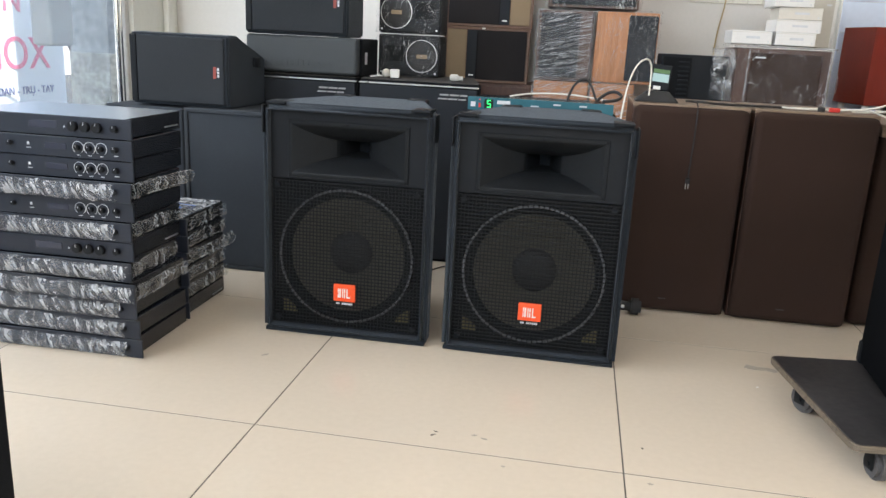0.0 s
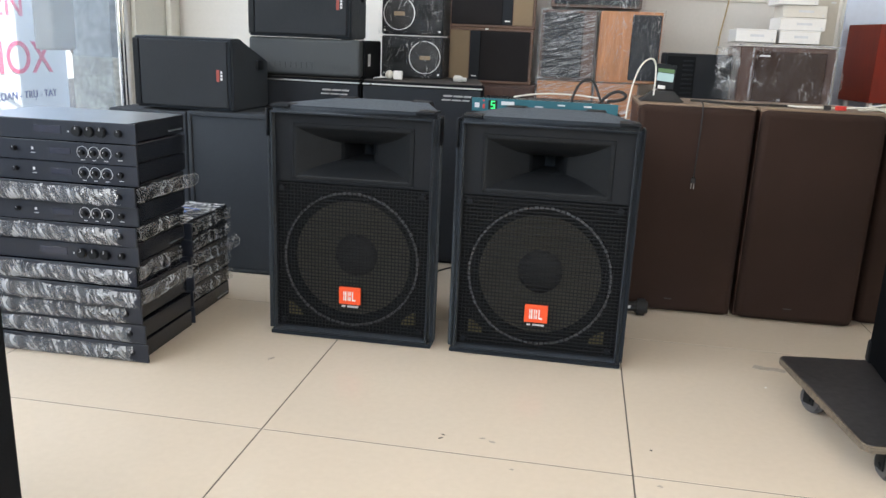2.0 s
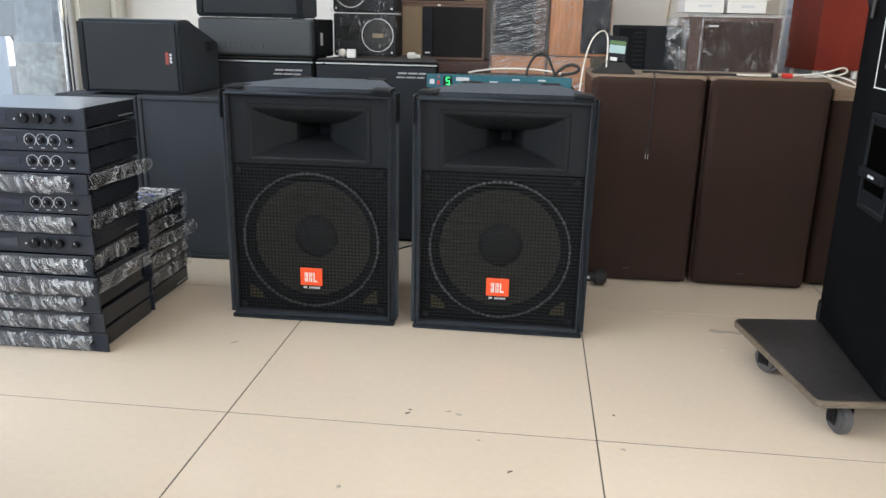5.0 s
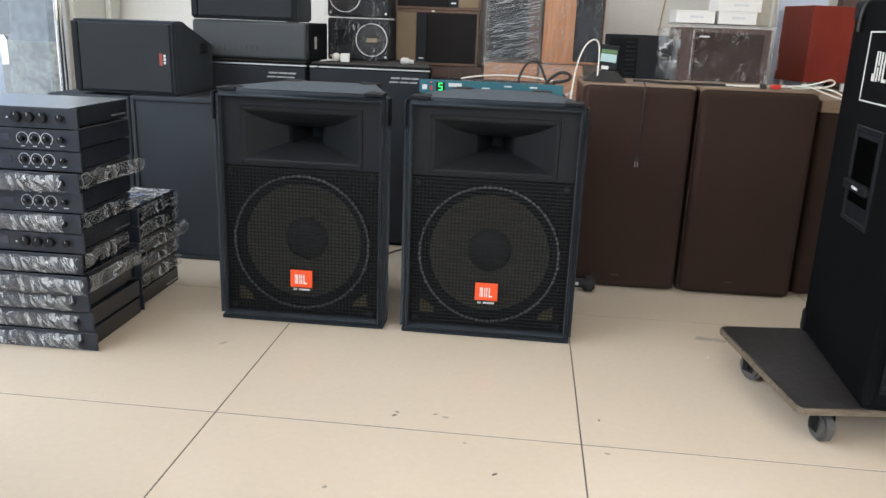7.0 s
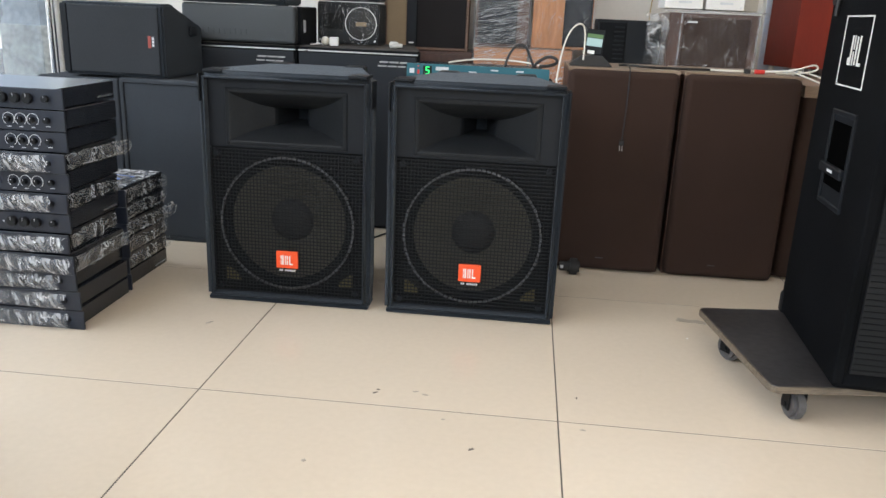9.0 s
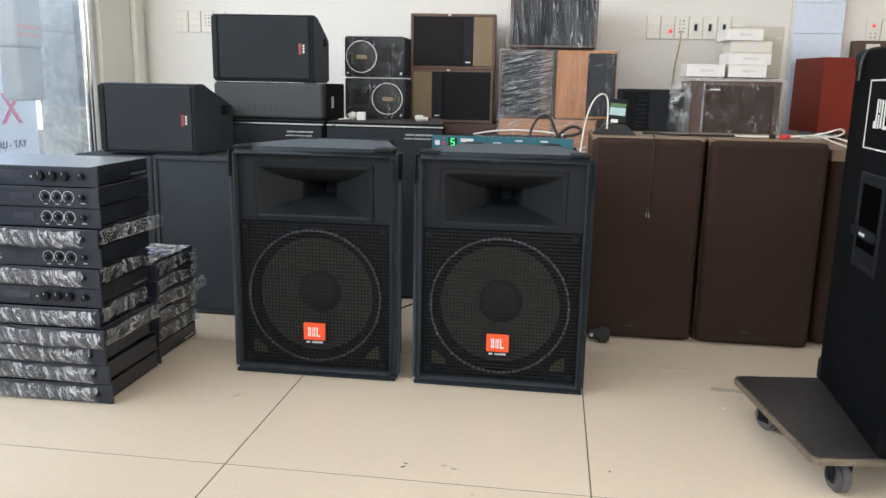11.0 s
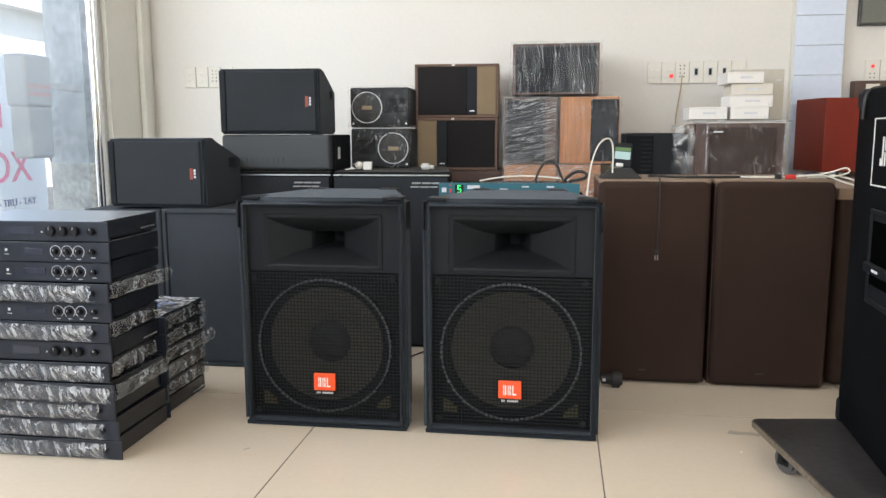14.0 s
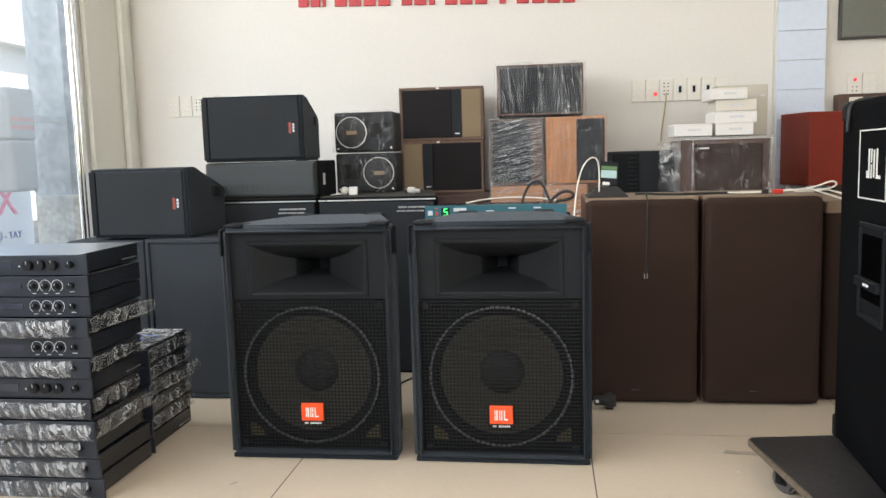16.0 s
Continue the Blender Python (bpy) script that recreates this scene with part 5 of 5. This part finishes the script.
# ---- switch plates ----
def plate_at(x, z, w=0.0635, h=0.108, style="switch"):
    t = thing("switch_plate" if style != "socket" else "socket_plate", {"switch": "ivory switch plate on the white wall", "lit": "ivory switch plate with a red lit switch", "socket": "ivory socket plate with round pin holes", "rocker": "ivory plate with a dark rocker switch", "lamp_socket": "ivory socket plate with a red lit lamp"}[style], "switch", pose(x, YB, z), "wall plates")
    boxed("plate", t, M_PLATE, 0, w, -0.010, 0.0, 0, h, 0.002)
    if style in ("switch", "lit"):
        for a in (0.012, 0.035):
            for b in (0.030, 0.062):
                boxed("rocker", t, M_WHITE, a, a + 0.017, -0.0125, -0.009, b, b + 0.008, 0.001, seg=1)
        if style == "lit":
            round_part("lamp", t, M_LED_R, (0.046, -0.0145, 0.036), "y", 0.0095, 0.004, 16, label="red lit switch")
    elif style == "lamp_socket":
        for a in (0.022, 0.041):
            for b in (0.026, 0.044):
                round_part("hole", t, M_PLATE_D, (a, -0.0105, b), "y", 0.0032, 0.002, 10)
        round_part("lamp", t, M_LED_R, (0.0315, -0.0125, 0.078), "y", 0.008, 0.004, 14, label="red lit lamp")
    elif style == "socket":
        for a in (0.022, 0.041):
            for b in (0.034, 0.050, 0.070, 0.086):
                round_part("hole", t, M_PLATE_D, (a, -0.0105, b), "y", 0.0032, 0.002, 10)
    else:
        boxed("surround", t, M_PRINT, 0.02, 0.043, -0.0115, -0.009, 0.034, 0.076, 0.001, seg=1)
        boxed("rocker", t, M_PLATE_D, 0.025, 0.038, -0.0145, -0.011, 0.040, 0.070, 0.001, seg=1)
    return t


for k, s in enumerate(("switch", "lit", "socket", "rocker", "rocker", "rocker", "switch")):
    plate_at(1.104 + k * 0.0655, 1.071, style=s)
for k, s in enumerate(("switch", "switch", "socket", "socket")):
    plate_at(-1.30 + k * 0.069, 1.081, style=s)
for k, s in enumerate(("lamp_socket", "switch")):
    plate_at(2.10 + k * 0.066, 1.062, style=s)
tagged(tube("yellowed_lead", None, M_CABLE_Y, [(1.265, 2.485, 1.11), (1.265, 2.47, 1.08), (1.258, 2.48, 1.02), (1.248, 2.485, 0.95), (1.242, 2.485, 0.90), (1.24, 2.48, 0.80)], 0.003), "yellowed lead hanging from a wall socket", "cable")

# framed dark board on the wall, red wall lettering as plain bars
bd = thing("wall_board", "dark framed board hung on the wall", "board", pose(2.05, YB, 1.325))
boxed("frame", bd, M_BOARD, 0, 0.9, -0.03, 0.0, 0, 0.6, 0.004)
boxed("panel", bd, M_FRAMEG, 0.010, 0.890, -0.034, -0.028, 0.010, 0.590, 0.002)
lt = thing("wall_lettering", "row of red raised wall lettering as plain bars", "sign", pose(-0.56, YB, 1.612, 0, 2.0, 0))
bx = 0.0
for k, wd in enumerate((0.065, 0.06, 0.02, 0.0, 0.075, 0.075, 0.075, 0.075, 0.0, 0.065, 0.075, 0.035, 0.0, 0.075, 0.075, 0.075, 0.0, 0.04, 0.0, 0.075, 0.075, 0.075, 0.075)):
    if wd:
        boxed("bar", lt, M_REDTEXT, bx, bx + wd * 0.8, -0.012, 0.0, 0, 0.11 if wd > 0.045 else 0.05, 0.002, seg=1)
        bx += wd
    else:
        bx += 0.045

# ---- marks on the floor ----
for k, (x, y, w, d, r) in enumerate(((0.391, 0.056, 0.014, 0.005, 40), (0.394, 0.072, 0.008, 0.004, -10), (0.480, 0.077, 0.010, 0.005, 25), (0.503, 0.066, 0.015, 0.006, -15), (-0.128, 0.372, 0.006, 0.022, -35), (0.624, -0.147, 0.006, 0.013, -40), (0.310, -0.243, 0.008, 0.009, -30), (0.851, -0.03, 0.010, 0.006, 0), (0.555, -0.038, 0.006, 0.005, 10), (0.845, 0.115, 0.005, 0.006, 10), (1.169, 0.53, 0.006, 0.006, 0))):
    bm = bmesh.new()
    n = 9
    prism(bm, [(w / 2 * math.cos(2 * math.pi * i / n) * (1 + 0.5 * math.sin(3.1 * i + k)), d / 2 * math.sin(2 * math.pi * i / n) * (1 + 0.4 * math.cos(2.3 * i + k))) for i in range(n)], 0.0, 0.0009, "z")
    o = part("scuff", bm, M_WHITE if k == 10 else M_SCUFF if k not in (2, 3, 4, 6, 7, 8) else M_SMUDGE)
    o.matrix_basis = pose(x, y, 0.0002, 0, 0, r)
    tagged(o, "small dark scrap on the floor tiles", "debris", "scraps on the floor")
sp = thing("tape_scrap", "torn grey scrap of tape stuck on the floor", "debris", pose(1.206, 0.665, 0.0003, 0, 0, -8))
bm = bmesh.new()
prism(bm, [(-0.045, -0.012), (-0.02, -0.016), (0.01, -0.010), (0.04, -0.014), (0.046, 0.004), (0.02, 0.012), (-0.01, 0.007), (-0.038, 0.014)], 0.0, 0.0012, "z")
part("scrap", bm, M_SMUDGE, sp)

# ---- the street outside the glass ----
ground = tagged(boxed("ground", None, M_ASPHALT, -400, 400, -400, 400, -0.5, -0.13, 0.0), "grey street asphalt outside the shop", "ground", kind="structure")
pole = thing("utility_pole", "weathered concrete utility pole outside the glass", "pole", pose(-2.542, 3.627, -0.13))
bm = bmesh.new()
add_cyl(bm, (0, 0, 0), "z", 0.294, 8.0, 48, 0.244)
part("shaft", bm, M_CONCRETE, pole, smooth=True)
round_part("base_block", pole, M_STAINED, (0, 0, 0), "z", 0.299, 0.80, 40, bevel=0.02, label="rough stained concrete base")
meter = thing("meter_box", "grey electricity meter box with faded red print", "meter box", pose(-2.34, 2.56, 0.70))
boxed("case", meter, M_METERBOX, -0.14, 0.0, 0.09, 0.33, 0.30, 0.60, 0.02)
boxed("lower_case", meter, M_METERBOX, -0.13, -0.004, 0.10, 0.32, 0.0, 0.302, 0.02)
for z in (0.36, 0.405):
    for k in range(6):
        boxed("mark", meter, M_FADEDRED, -0.001, 0.0012, 0.105 + k * 0.034, 0.131 + k * 0.034, z, z + 0.026, 0.0, "faded red bar")
boxed("bracket", meter, M_METER, -0.135, -0.105, 0.30, 0.92, 0.42, 0.46, 0.004)


def sign_text(body, size, m, material, parent):
    cu = bpy.data.curves.new("lettering", "FONT")
    cu.body, cu.size, cu.extrude = body, size, 0.004
    o = bpy.data.objects.new("lettering_tmp", cu)
    scene.collection.objects.link(o)
    me = bpy.data.meshes.new_from_object(o.evaluated_get(bpy.context.evaluated_depsgraph_get()))
    bpy.data.objects.remove(o)
    me.materials.clear()
    me.materials.append(material)
    ob = new("lettering", me)
    ob.parent = parent
    ob.matrix_basis = m
    return ob


sign = thing("street_sign", "white shop sign with pink and navy lettering across the street", "sign", pose(-4.0, 3.0, -0.13))
boxed("board", sign, M_SIGN, -0.06, 0.0, -1.2, 2.12, 0.16, 1.65, 0.005)
boxed("post", sign, M_STEEL, -0.12, -0.06, -1.0, -0.94, 0.0, 1.65, 0.004)
boxed("post", sign, M_STEEL, -0.12, -0.06, 1.9, 1.96, 0.0, 1.65, 0.004)
sign_text("-INOX", 0.38, pose(0.003, 0.819, 0.57, 90, 0, 90), M_PINK, sign)
sign_text("X\u1ebeP \u0110\u00c0I LOAN - TR\u1ee4 - TAY", 0.09, pose(0.003, 0.828, 0.36, 90, 0, 90), M_NAVY, sign)
sign_text("I\u1ec6N", 0.30, pose(0.003, 1.116, 1.03, 90, 0, 90), M_PINK, sign)
fac = thing("house", "pale house front across the street", "house", pose(-9.0, 8.0, -0.13))
boxed("wall", fac, M_FACADE, -0.4, 0.0, -14, 9, 0, 3.2, 0.0)
for k in range(7):
    w = boxed("window", fac, M_DISPLAY, -0.02, 0.03, -12.5 + k * 3.0, -11.1 + k * 3.0, 1.0, 2.4, 0.0)
    boxed("window_frame", w, M_CREAM, 0.0, 0.06, -12.6 + k * 3.0, -12.5 + k * 3.0, 0.9, 2.5, 0.0)
boxed("roof", fac, M_FACADE, -0.6, 0.3, -14.2, 9.2, 3.2, 3.35, 0.0, "low pale roof edge")
tree = thing("street_tree", "small grey branching street tree behind the pole", "tree", pose(-3.55, 4.85, -0.13))
_rng = random.Random(4)
tube("trunk", tree, M_BARK, [(0, 0, 0), (0.03, 0.02, 0.3), (-0.02, 0.04, 0.6), (0.02, 0.0, 1.0)], 0.035)
for k in range(9):
    a, z = _rng.uniform(0, 6.28), _rng.uniform(0.25, 0.9)
    dx, dy = math.cos(a) * _rng.uniform(0.1, 0.3), math.sin(a) * _rng.uniform(0.1, 0.3)
    tube("branch", tree, M_BARK, [(0, 0, z), (dx * 0.4, dy * 0.4, z + 0.2), (dx, dy, z + _rng.uniform(0.4, 0.7))], 0.012)
for k in range(3):
    tagged(tube("overhead_cable", None, M_CABLE_B, [(-3.2, -4, 2.7 + 0.1 * k), (-3.3, 0, 2.35 + 0.14 * k), (-3.1, 2.5, 2.15 + 0.12 * k), (-2.66, 3.42, 1.95 + 0.15 * k)], 0.012), "dark overhead cable running to the pole", "cable", "overhead cables")
